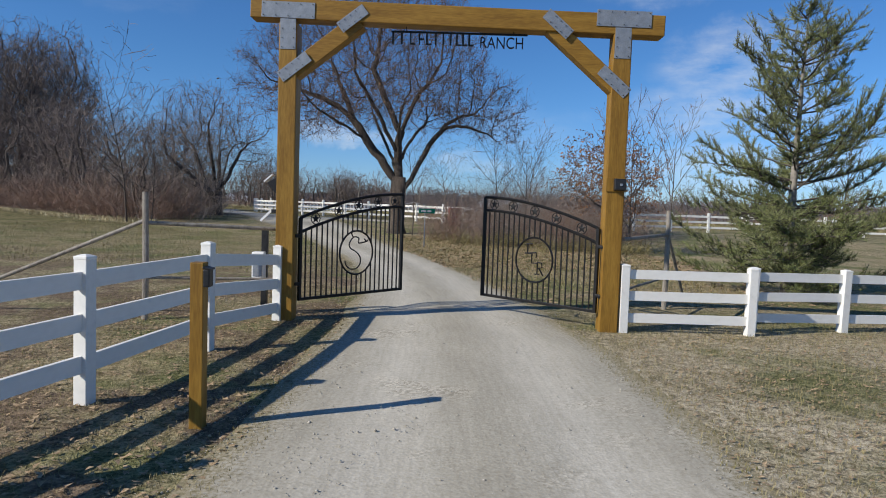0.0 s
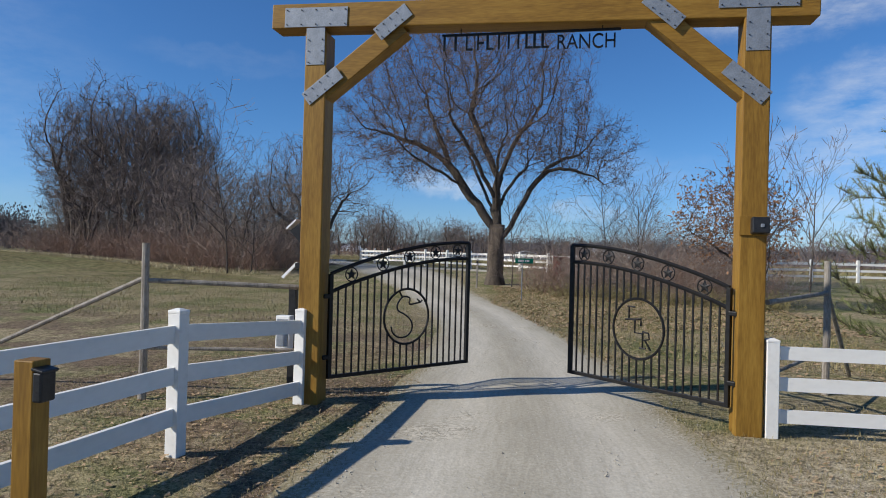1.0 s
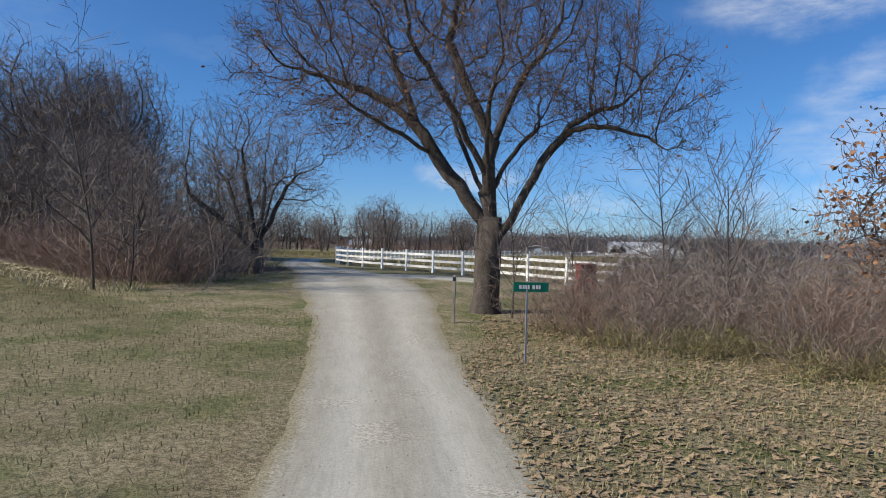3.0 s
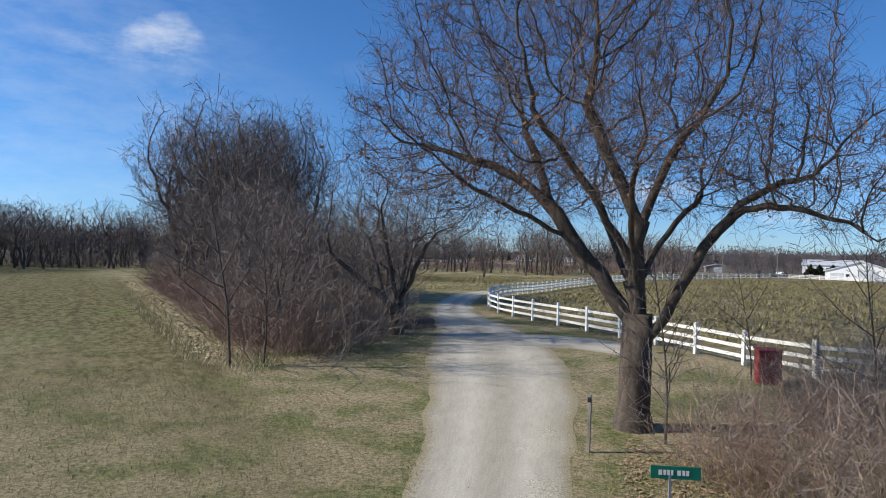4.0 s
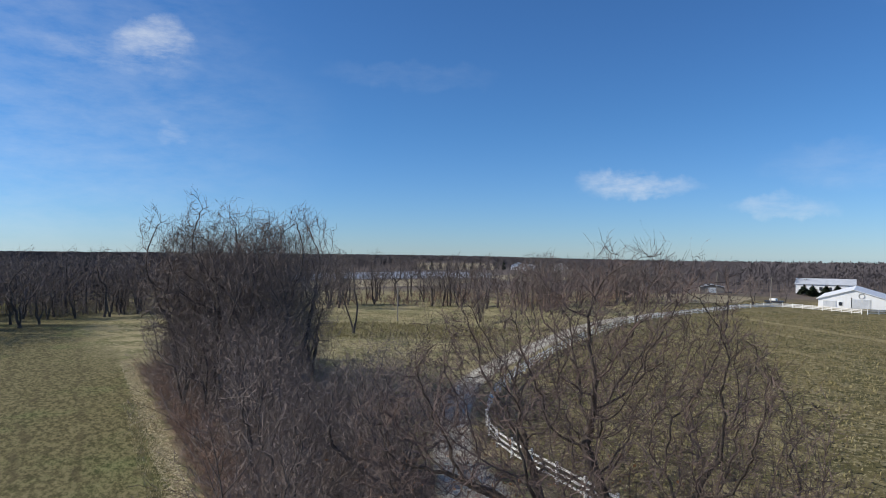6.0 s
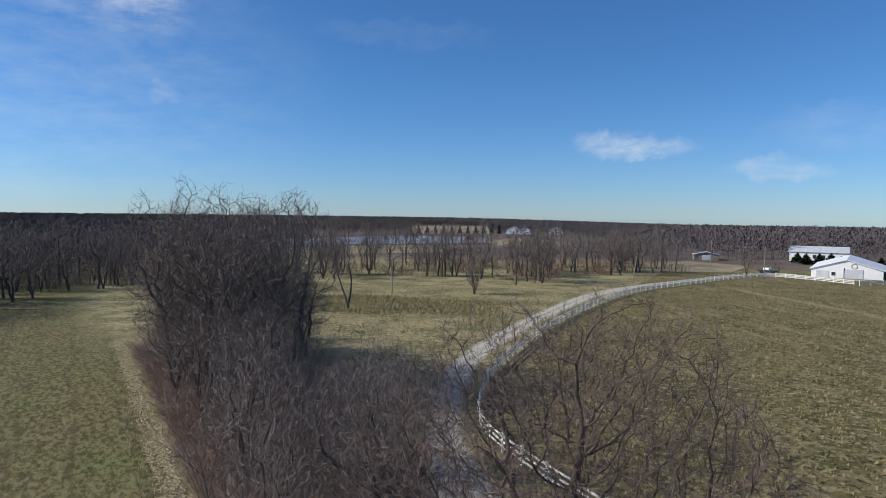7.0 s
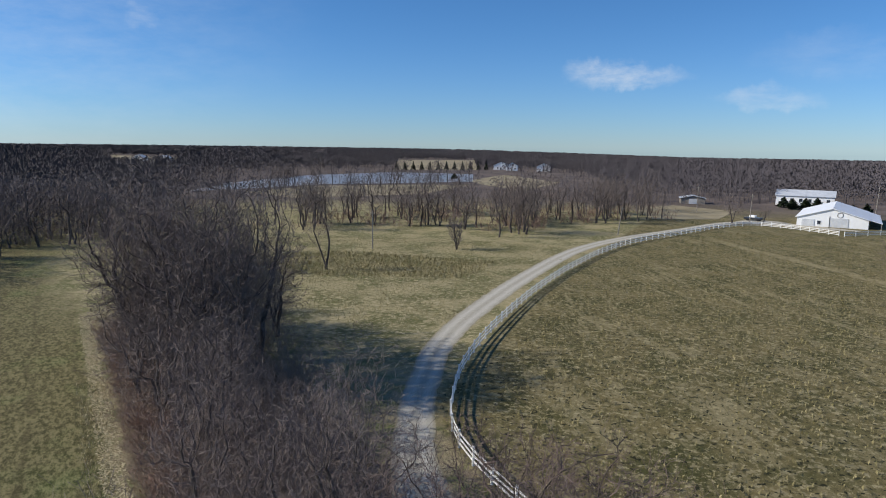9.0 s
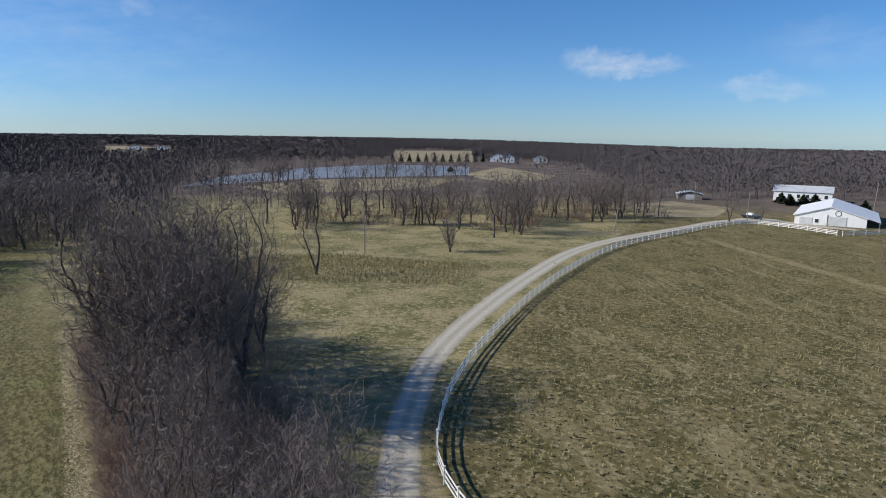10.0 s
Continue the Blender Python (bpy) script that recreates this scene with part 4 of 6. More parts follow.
part("post", boxed((0.075, 0.075, 1.55), (0, 0, 0.57), Matrix.Rotation(radians(1), 3, "Y"), bevel=0.008), OLD_WOOD, marker)
part("reflector", boxed((0.085, 0.05, 0.12), (0.0, -0.02, 1.22), bevel=0.01), BLACK, marker)
bx, by = 0.9, 43.4
bin_ = tagged(thing("red_cabinet", bx, by, land(bx, by), 20), "faded red metal cabinet in the brush by the fence", "cabinet")
part("body", boxed((0.74, 0.55, 1.15), (0, 0, 0.58), bevel=0.02), RED, bin_)
part("lid", boxed((0.80, 0.61, 0.06), (0, 0, 1.18), Matrix.Rotation(radians(4), 3, "X"), bevel=0.015), RED, bin_)
part("door", boxed((0.32, 0.02, 0.9), (-0.175, -0.287, 0.6), bevel=0.006), RED, bin_)
part("door", boxed((0.32, 0.02, 0.9), (0.175, -0.287, 0.6), bevel=0.006), RED, bin_)

# ---- trees ----


def crown_cloud(n, mid, wide, deep, up, down, seed, rough=0.22, inner=0.3, floor=-99.0):
    """Points all through a rounded, uneven crown: they draw the growing branches."""
    r = np.random.RandomState(seed)
    q = r.normal(size=(n, 3))
    q /= np.linalg.norm(q, axis=1, keepdims=True)
    s = r.uniform(inner ** 3, 1, n) ** (1 / 3)
    s = s * np.array([1 + rough * noise.noise(Vector(d) * 1.9 + Vector((seed, 0, 0))) * 1.6 for d in q])
    size = np.stack([np.full(n, wide), np.full(n, deep), np.where(q[:, 2] > 0, up, down)], 1)
    out = np.array(mid) + q * s[:, None] * size
    return out[out[:, 2] > floor]


def colonise(lines, cloud, seed, step=0.4, kill=0.8, reach=5.0, jitter=0.3, hold=0.12, rounds=90):
    """Branches that grow from the given limbs towards the points of a cloud until each is reached: places and parents."""
    r = np.random.RandomState(seed)
    P, par = [], []
    for line in lines:
        pts = [np.array(p, float) for p in spline(line, step)]
        if P:
            gap = [np.linalg.norm(pts[0] - p) for p in P]
            last = int(np.argmin(gap))
            pts = pts[1:] if gap[last] < step else pts
        else:
            last = -1
        for p in pts:
            P.append(p + (r.normal(0, 0.03, 3) if len(P) > 3 else 0))
            par.append(last)
            last = len(P) - 1
    A = np.array(cloud)
    near, who = np.full(len(A), 1e9), np.zeros(len(A), int)

    def update(first):
        nonlocal near, who
        new_points = np.array(P[first:])
        for k in range(0, len(new_points), 400):
            d = np.linalg.norm(A[:, None, :] - new_points[None, k:k + 400], axis=2)
            j = d.argmin(1)
            m = d[np.arange(len(A)), j]
            hit = m < near
            near[hit], who[hit] = m[hit], j[hit] + first + k

    update(0)
    for turn in range(rounds):
        keep = near > kill
        A, near, who = A[keep], near[keep], who[keep]
        use = near < reach
        if not use.any():
            break
        ids, inv = np.unique(who[use], return_inverse=True)
        way = A[use] - np.array(P)[who[use]]
        way /= np.linalg.norm(way, axis=1, keepdims=True)
        total = np.zeros((len(ids), 3))
        np.add.at(total, inv, way)
        total /= np.linalg.norm(total, axis=1, keepdims=True) + 1e-9
        before = np.array([P[i] - P[par[i]] if par[i] >= 0 else (0, 0, step) for i in ids]) / step
        total += hold * before + r.normal(0, jitter, total.shape)
        total /= np.linalg.norm(total, axis=1, keepdims=True) + 1e-9
        first = len(P)
        for k, i in enumerate(ids):
            P.append(P[i] + total[k] * step)
            par.append(int(i))
        update(first)
    return np.array(P), np.array(par)


def thickness(par, tip, base):
    """Radii by the pipe rule, with the exponent that gives the trunk its girth."""
    n = len(par)
    lo, hi = 1.2, 5.0
    for turn in range(18):
        e = (lo + hi) / 2
        w = np.zeros(n)
        for i in range(n - 1, -1, -1):
            if w[i] == 0:
                w[i] = tip ** e
            if par[i] >= 0:
                w[par[i]] += w[i]
        if w[0] ** (1 / e) > base:
            lo = e
        else:
            hi = e
    return w ** (1 / e)


def grown_tree(label, lines, cloud, seed, base, tip, step=0.4, kill=0.8, twig=(2, 0.7), thin=0.006, cut=0.045, bark=None, fine=None, name="bare_tree", group="", flare=1.25, forks=2, reach=5.0, jitter=0.26, flat=0.016):
    """A bare tree: limbs given or grown, then twigs on every thin branch. Returns the tree and the ends of its twigs."""
    P, par = colonise(lines, cloud, seed, step, kill, reach, jitter)
    R = thickness(par, tip, base)
    kids = [[] for _ in P]
    for i, p in enumerate(par):
        if p >= 0:
            kids[p].append(i)
    R[0] *= flare
    heavy, slight = [], []
    stack = [(0, -1)]
    while stack:
        i, above = stack.pop()
        chain = [] if above < 0 else [(*P[above], min(R[above], R[i] * 1.1))]
        while True:
            chain.append((*P[i], R[i]))
            if not kids[i]:
                break
            order = sorted(kids[i], key=lambda c: -R[c])
            stack += [(c, i) for c in order[1:]]
            i = order[0]
        if len(chain) > 1:
            start = chain[min(1, len(chain) - 1)][3]
            (heavy if start > cut else slight).append(chain)
    root = tagged(thing(name), label, "tree", group)
    V, F, at = [], [], 0
    for lo, hi, sides in ((0.16, 9, 12), (0.07, 0.16, 7), (0, 0.07, 5)):
        some = [c for c in heavy if lo <= c[min(1, len(c) - 1)][3] < hi]
        if some:
            v, f = tubes(some, sides)
            V.append(v), F.append(f + at)
            at += len(v)
    raw("trunk", np.concatenate(V), np.concatenate(F), bark or BARK, root, soft=True)
    # twigs: small sprays that leave the thin branches forwards and a little upwards
    r = np.random.RandomState(seed + 1)
    ids = np.array([i for i in range(len(P)) if R[i] < cut and par[i] >= 0])
    ids = np.repeat(ids, twig[0])
    D = P[ids] - P[par[ids]]
    D /= np.linalg.norm(D, axis=1, keepdims=True) + 1e-9
    strands = []
    B = P[ids] - D * step * r.uniform(0, 1, (len(ids), 1))
    tips = []
    for fork in range(forks):
        D2 = D * 0.75 + r.normal(0, 0.62, D.shape) + [[0, 0, 0.12]]
        D2 /= np.linalg.norm(D2, axis=1, keepdims=True)
        L = twig[1] * r.uniform(0.45, 1.15, (len(B), 1)) * 0.62 ** fork
        M = B + D2 * L * 0.5 + r.normal(0, 0.05, B.shape) * L
        E = M + (D2 + r.normal(0, 0.25, B.shape) + [[0, 0, 0.1]]) * L * 0.5
        wide = thin * 0.8 ** fork
        one = np.concatenate([np.stack([B, M, E], 1), np.full((len(B), 3, 1), wide) * np.array([1.0, 0.85, 0.6])[None, :, None]], 2)
        strands += one.tolist()
        tips.append(E)
        B, D = np.concatenate([M, E]), np.concatenate([D2, D2])
    few = [c for c in slight if c[1][3] > flat]
    many = [c for c in slight if c[1][3] <= flat] + strands
    v1, f1 = tubes(few, 3) if few else (np.zeros((0, 3)), np.zeros((0, 4), int))
    v2, f2 = tubes(many, 2)
    raw("crown", np.concatenate([v1, v2]), np.concatenate([f1, f2 + len(v1)]), fine or TWIG, root)
    return root, np.concatenate(tips)


def big_oak(x, y):
    rng = random.Random(21)
    # trunk with the straight leader first, then the great limbs
    lines = [[(0, 0, -0.3), (0, 0, 0.5), (0.02, 0, 1.6), (0.05, 0, 3.0), (-0.05, 0.05, 4.8), (-0.15, 0.1, 6.4)],
             [(0.03, 0, 1.9), (0.7, -0.1, 2.9), (1.45, -0.15, 4.3), (2.2, -0.1, 5.5), (3.1, 0, 6.2), (4.0, 0.1, 6.5)],
             [(2.3, -0.1, 5.65), (3.3, -0.6, 5.7), (4.3, -1.0, 5.4), (5.2, -1.2, 4.9)],
             [(0.0, 0, 2.6), (-0.7, -0.05, 3.6), (-1.6, -0.1, 4.8), (-2.5, -0.1, 6.0), (-3.7, -0.2, 6.9), (-5.0, -0.4, 7.3)],
             [(-1.7, -0.1, 4.9), (-2.7, -0.9, 5.5), (-3.9, -1.5, 6.1)],
             [(-2.2, -0.1, 5.6), (-2.9, 0.5, 7.0), (-3.5, 0.8, 8.2)],
             [(-0.1, 0.05, 4.6), (0.45, 0.0, 6.2), (1.1, -0.1, 7.6)],
             [(-0.12, 0.05, 5.6), (-0.8, 0.2, 7.2), (-1.5, 0.2, 8.6)],
             [(0.0, 0, 3.4), (-0.9, 0.9, 5.0), (-1.6, 2.0, 6.4)],
             [(0.0, 0, 3.8), (0.6, 1.2, 5.2), (1.3, 2.3, 6.3)],
             [(0.05, 0, 3.6), (0.1, -1.2, 5.0), (0.3, -2.3, 6.2)],
             [(-0.1, 0, 4.3), (-0.9, -1.2, 6.0), (-1.6, -2.0, 7.3)]]
    cloud = np.concatenate([crown_cloud(8600, (-1.5, 0, 8.0), 6.9, 5.6, 5.8, 3.7, 5, 0.14, 0.0, 4.0), crown_cloud(1100, (-0.2, 0, 11.6), 3.6, 3.2, 2.8, 2.2, 6, 0.16, 0.0), crown_cloud(900, (4.2, 0, 6.6), 2.4, 2.6, 2.2, 2.0, 7, 0.2, 0.0)])
    # the underside is hollow round the trunk
    d = np.hypot(cloud[:, 0], cloud[:, 1])
    cloud = cloud[cloud[:, 2] > 7.4 - 0.55 * d]
    root, ends = grown_tree("great bare spreading oak with a forked trunk", lines, cloud, 21, 0.42, 0.0075, 0.30, 0.47, (4, 0.58), 0.0043, 0.03, BARK_OAK, TWIG_OAK, "oak_tree", flare=1.5, reach=3.2)
    root.matrix_basis = pose(x, y, land(x, y))
    pick = ends[(ends[:, 2] < 7.8)]
    pick = pick[np.random.RandomState(8).choice(len(pick), 700, replace=False)]
    v, f = leaves(pick, 0.12, rng)
    raw("clinging_leaves", v, f, RUST_LEAF, root, "few brown leaves left on the low twigs")


big_oak(-2.15, 35.9)


def levels(thin, kids, up=0.05, spread=(25, 55), reach=(0.38, 0.62)):
    out = []
    for i, k in enumerate(kids):
        out.append(dict(n=(8, 6, 4, 3, 2)[i], wig=(0.07, 0.16, 0.2, 0.24, 0.25)[i], up=(0.03, up, up, up * 0.7, 0.02)[i], taper=(0.75, 0.85, 0.8, 0.7, 0.6)[i], kids=k, angle=spread, ratio=(reach, (0.35, 0.6), (0.4, 0.65), (0.4, 0.7), (0.4, 0.6))[i], slim=(0.5, 0.5, 0.55, 0.6, 0.6)[i], thin=thin, **{"from": (0.28, 0.15, 0.12, 0.1, 0.1)[i]}))
    return out


def bare_tree(seed, height, radius, spec, label, stems=1, lean=0.06, start=0.28, bark=BARK, twig=TWIG, split=2, name="bare_tree", group=""):
    rng = random.Random(seed)
    root = tagged(thing(name), label, "tree", group)
    out = [[] for _ in spec]
    spec[0]["from"] = start
    for k in range(stems):
        a = math.tau * k / stems + rng.uniform(0, 1)
        l = lean if stems == 1 else lean + 0.16
        p = Vector((math.cos(a), math.sin(a), 0)) * (0.0 if stems == 1 else radius * 0.9) + Vector((0, 0, -0.3))
        branch(out, p, Vector((math.cos(a) * l, math.sin(a) * l, 1)).normalized(), (height + 0.3) * rng.uniform(0.85, 1.0), radius, 0, spec, rng)
    tree_parts(root, out, split, bark, twig)
    return root


def place(root, spots, seed, size=(0.85, 1.15), turn=None):
    """The tree at the first spot, copies at the rest, turned and sized a little apart."""
    rng = random.Random(seed)
    for i, s in enumerate(spots):
        x, y = s[:2]
        k = s[2] if len(s) > 2 else rng.uniform(*size)
        a = rng.uniform(0, 360)
        m = pose(x, y, land(x, y), 0, 0, a if turn is None else turn) @ Matrix.Diagonal((k, k, k * rng.uniform(0.95, 1.05), 1))
        if i == 0:
            root.matrix_basis = m
        else:
            copy_thing(root, Matrix.Translation(m.translation) @ m.to_3x3().normalized().to_4x4()).scale = m.to_scale()


def tall_tree(seed, height, bole, wide, base, label, stems=1, tip=0.016, step=0.6, kill=1.1, twig=(2, 0.95), thin=0.010, points=700, lean=0.05, cut=0.05, forks=2, group="", bark=None, fine=None, fan=0.0, flat=0.02):
    """A woodland tree: one or more rising stems that open into a rounded crown from the bole up."""
    r = random.Random(seed)
    lines = []
    for k in range(stems):
        a = math.tau * k / stems + r.uniform(0, 1.5)
        l = (lean if stems == 1 else lean + 0.10) + fan * r.uniform(0.6, 1.0)
        top = height * r.uniform(0.36, 0.5)
        line = [(0, 0, -0.3), (math.cos(a) * l * 0.3, math.sin(a) * l * 0.3, 0.4)] if k == 0 else [(0, 0, 0.1 + 0.15 * k)]
        for f in (0.25, 0.5, 0.75, 1.0):
            line.append((math.cos(a) * l * top * f + r.uniform(-0.2, 0.2), math.sin(a) * l * top * f + r.uniform(-0.2, 0.2), top * f))
        lines.append(line)
    half = (height - bole) / 2
    cloud = crown_cloud(points, (0, 0, bole + half * 0.95), wide, wide * r.uniform(0.85, 1.1), half * 1.02, half, seed, 0.24, 0.0, bole)
    return grown_tree(label, lines, cloud, seed, base, tip, step, kill, twig, thin, cut, bark, fine, group=group, forks=forks, reach=max(2.6, height * 0.24), jitter=0.28, flat=flat)[0]


# the tree at the bend of the drive: a fan of rising stems and one long low limb
bend_lines = [[(0, 0, -0.3), (0, 0, 0.6), (0.1, 0, 1.5), (0.45, 0.1, 2.8), (0.7, 0.2, 4.0)], [(0, 0, 0.9), (-0.7, -0.2, 1.7), (-1.9, -0.5, 2.7), (-3.2, -0.6, 3.7)],
              [(-0.6, -0.2, 1.6), (-1.1, 0.3, 3.2), (-1.5, 0.5, 4.4)], [(0.05, 0, 1.2), (-0.3, -0.4, 3.0), (-0.5, -0.8, 4.6)], [(0.1, 0, 1.5), (0.9, -0.5, 3.0), (1.4, -0.8, 4.2)], [(0, 0, 1.3), (0.2, 1.0, 3.0), (0.3, 1.6, 4.2)]]
tree2 = grown_tree("dark bare spreading tree at the bend of the drive", bend_lines, crown_cloud(3000, (-0.6, 0, 5.0), 4.2, 3.6, 3.4, 2.8, 15, 0.25, 0.0, 2.0), 8, 0.34, 0.009, 0.32, 0.45, (2, 0.6), 0.0065, 0.04, BARK, TWIG, reach=1.8)[0]
place(tree2, [(-16.0, 46.8, 1.05)], 1, turn=25)

# tall trees of the thicket
tall_a = tall_tree(31, 16.0, 4.0, 4.6, 0.34, "tall bare tree in the thicket", stems=2, lean=0.06, points=2600, group="thicket trees", step=0.48, kill=0.78, twig=(2, 0.85))
tall_b = tall_tree(32, 15.0, 3.5, 4.2, 0.32, "tall bare tree with leaning trunks in the thicket", stems=3, lean=0.10, points=2300, group="thicket trees", step=0.48, kill=0.78, twig=(2, 0.85))
tall_c = tall_tree(33, 9.5, 1.6, 3.4, 0.22, "bare spreading tree in the thicket", stems=3, points=1500, fan=0.12, group="thicket trees", step=0.45, kill=0.7, twig=(2, 0.75), thin=0.008)
place(tall_a, [(-44.7, 63.6, 1.17), (-40, 64.2, 1.12), (-48.5, 61.5, 1.08), (-38.5, 63.5, 1.0), (-52, 66.5, 1.0), (-47, 70, 1.1), (-41.5, 70, 1.1)], 11)
place(tall_b, [(-36.8, 60.2, 0.97), (-31.5, 55.2, 0.68), (-50.5, 64, 1.1), (-43.5, 60.5, 1.05), (-38.5, 60, 1.0), (-56, 72, 0.95)], 12)
place(tall_c, [(-28, 52.5, 0.6), (-38, 57, 0.75), (-48, 80, 0.9), (-56, 84, 0.9), (-58, 71, 0.9), (-62, 76, 0.95), (-61, 81, 0.9), (-55, 71.5, 1.0), (-52, 77, 1.1), (-45, 77, 1.1), (-57, 77, 1.05), (-47, 62.0, 0.95), (-51, 66, 0.9), (-33, 56.5, 0.7), (-49, 73, 1.1), (-24, 49.5, 0.75), (-20, 51.5, 0.8), (-22.5, 53, 0.75), (-20.5, 43.5, 0.72), (-25, 46.5, 0.82), (-28.5, 50, 0.85), (-18.5, 40.5, 0.6), (-31.5, 53.5, 0.95), (-44, 58, 1.0), (-38, 55, 0.95)], 13)

# woods and lone trees farther off
far_kind = dict(tip=0.018, step=0.7, kill=0.85, twig=(1, 1.15), thin=0.017, cut=0.05, group="woodland trees", flat=0.06)
mid_a = tall_tree(41, 11.5, 3.2, 2.7, 0.19, "slender bare tree at the edge of the woods", points=700, **far_kind)
mid_b = tall_tree(42, 10.5, 2.2, 3.0, 0.20, "bare tree with several stems at the edge of the woods", stems=3, points=700, fan=0.06, **far_kind)
mid_c = tall_tree(43, 9.0, 2.0, 3.4, 0.22, "broad bare tree at the edge of the woods", stems=2, points=700, fan=0.10, **far_kind)
rng = random.Random(77)
belt = [(-112, 154), (-98.5, 155), (-95, 170), (-84.5, 176), (-74, 182), (-56, 166), (-50, 169.5), (-49.5, 190), (-44.4, 199.5), (-36.6, 214.5), (-30.8, 218), (-20.6, 225.5)]
spots = []
for (xa, ya), (xb, yb) in zip(belt, belt[1:]):
    for k in range(8):
        f, deep = rng.random(), rng.random() ** 1.6 * 40
        spots.append((xa + (xb - xa) * f - deep * 0.35 + rng.uniform(-3, 3), ya + (yb - ya) * f + deep))
for (xa, ya), (xb, yb) in zip([(-228, 232), (-210, 281), (-206, 317), (-176, 348)], [(-210, 281), (-206, 317), (-176, 348), (-150, 390)]):
    for k in range(7):   # the near shore of the pond
        f = rng.random()
        spots.append((xa + (xb - xa) * f + rng.uniform(-2, 6), ya + (yb - ya) * f - rng.uniform(-2, 5)))
for k in range(52):      # the wood behind the western field
    f, deep = rng.random(), rng.random() ** 1.4 * 50
    spots.append((-124 - 25 * f - deep * 0.75, 118 - 35 * f + deep * 0.65))
rng.shuffle(spots)
third = len(spots) // 3
place(mid_a, [(-53, 168, 1.1)] + spots[:third], 21, (0.85, 1.45))
place(mid_b, [(-29, 221, 1.0)] + [(-124 - 3 * (k % 4) - 1.2 * k * 0.5, 95 - 3.2 * k, 1.2) for k in range(12)] + spots[third:2 * third], 22, (0.85, 1.45))
place(mid_c, [(-3.9, 231, 0.95), (-131, 107, 1.15), (-128, 113, 1.1), (-134, 103, 1.0), (4.5, 236, 0.6), (23.5, 152, 0.85), (25.5, 155, 0.7), (57, 125, 1.0), (63, 131, 1.1), (49, 121, 0.8), (72, 124, 1.0), (80, 118, 1.1), (86, 128, 1.0), (45, 130, 0.9), (68, 112, 0.9), (93, 112, 1.0), (54, 138, 1.1)] + [(-118, 62), (-122, 68), (-120, 75), (-127, 72), (-124, 82), (-130, 80), (-128, 88), (-135, 86), (-116, 56), (-131, 66), (-112, 50), (-110, 66, 1.4), (-113, 74, 1.4), (-117, 80, 1.4), (-120, 89, 1.4), (-106, 60, 1.3), (-116, 68, 1.4)] + spots[2 * third:], 23, (0.9, 1.5))
lone_lines = [[(0, 0, -0.3), (-0.15, 0, 0.6), (-0.8, 0.1, 2.8), (-1.6, 0.1, 5.2), (-2.0, 0.1, 6.6)], [(-0.05, 0, 0.3), (0.25, 0.2, 2.4), (0.35, 0.3, 4.8), (0.2, 0.3, 6.8)], [(-0.9, 0.1, 3.0), (-2.0, -0.3, 4.6), (-2.8, -0.5, 5.8)]]
lone = grown_tree("lone bare tree with two leaning trunks in the meadow", lone_lines, crown_cloud(520, (-1.0, 0, 8.2), 2.4, 2.2, 3.6, 3.2, 51, 0.3, 0.0, 4.4), 51, 0.24, 0.014, 0.5, 0.7, (2, 0.8), 0.014, 0.05, reach=2.6)[0]
place(lone, [(-65, 114.6, 1.05)], 31, turn=30)
bush = bare_tree(52, 5.2, 0.09, levels(0.016, (9, 5, 4, 2), 0.10, (20, 45)), "small bare bushy tree in the meadow", stems=4, start=0.1)
place(bush, [(-54.3, 145.9, 1.1)], 32)
sapling = bare_tree(53, 7.5, 0.06, levels(0.007, (14, 6, 4, 2), 0.05, (35, 65)), "slim bare sapling in front of the thicket", start=0.2)
place(sapling, [(-17.3, 36.8, 0.95), (-16.2, 37.4, 0.65), (3.2, 36.5, 0.62), (5.0, 40, 0.6), (-1.2, 34.9, 0.6), (0.4, 43.6, 0.55), (-22, 57, 0.85), (-20, 54.5, 0.8), (-24.5, 60, 0.8), (-18.6, 52, 0.75), (-21, 51.5, 0.9), (-15.5, 43, 0.6)], 33)

# the young oak that keeps its leaves
young_lines = [[(0, 0, -0.2), (0, 0, 1.0), (0.1, 0, 2.4), (0.05, 0.1, 3.2)], [(0.05, 0, 1.5), (0.8, 0.1, 2.3), (1.5, 0.2, 3.3)], [(0.03, 0, 1.7), (-0.7, -0.1, 2.2), (-1.6, 0.0, 2.8)]]
small, ends = grown_tree("young oak with rusty leaves still hanging", young_lines, crown_cloud(1000, (-0.2, 0, 3.2), 2.2, 1.9, 2.3, 1.7, 61, 0.3, 0.0, 1.3), 61, 0.075, 0.006, 0.25, 0.34, (2, 0.45), 0.006, 0.03, BARK, TWIG_OAK, "young_oak_tree", reach=1.2)
pick = ends[np.random.RandomState(2).choice(len(ends), min(len(ends), 2200), replace=False)]
v, f = leaves(pick, 0.125, rng)
raw("leaves", v, f, RUST_LEAF, small, "curled rusty brown leaves")
place(small, [(7.7, 29.2, 1.0)], 41, turn=0)
second = bare_tree(62, 5.2, 0.05, levels(0.006, (10, 6, 4, 2), 0.09, (25, 50)), "thin bare young tree in the brush", start=0.2, twig=TWIG_OAK)
place(second, [(8.9, 30.2, 1.05), (4.6, 33.5, 0.9), (13, 38, 1.1), (24, 41, 1.2)], 42)


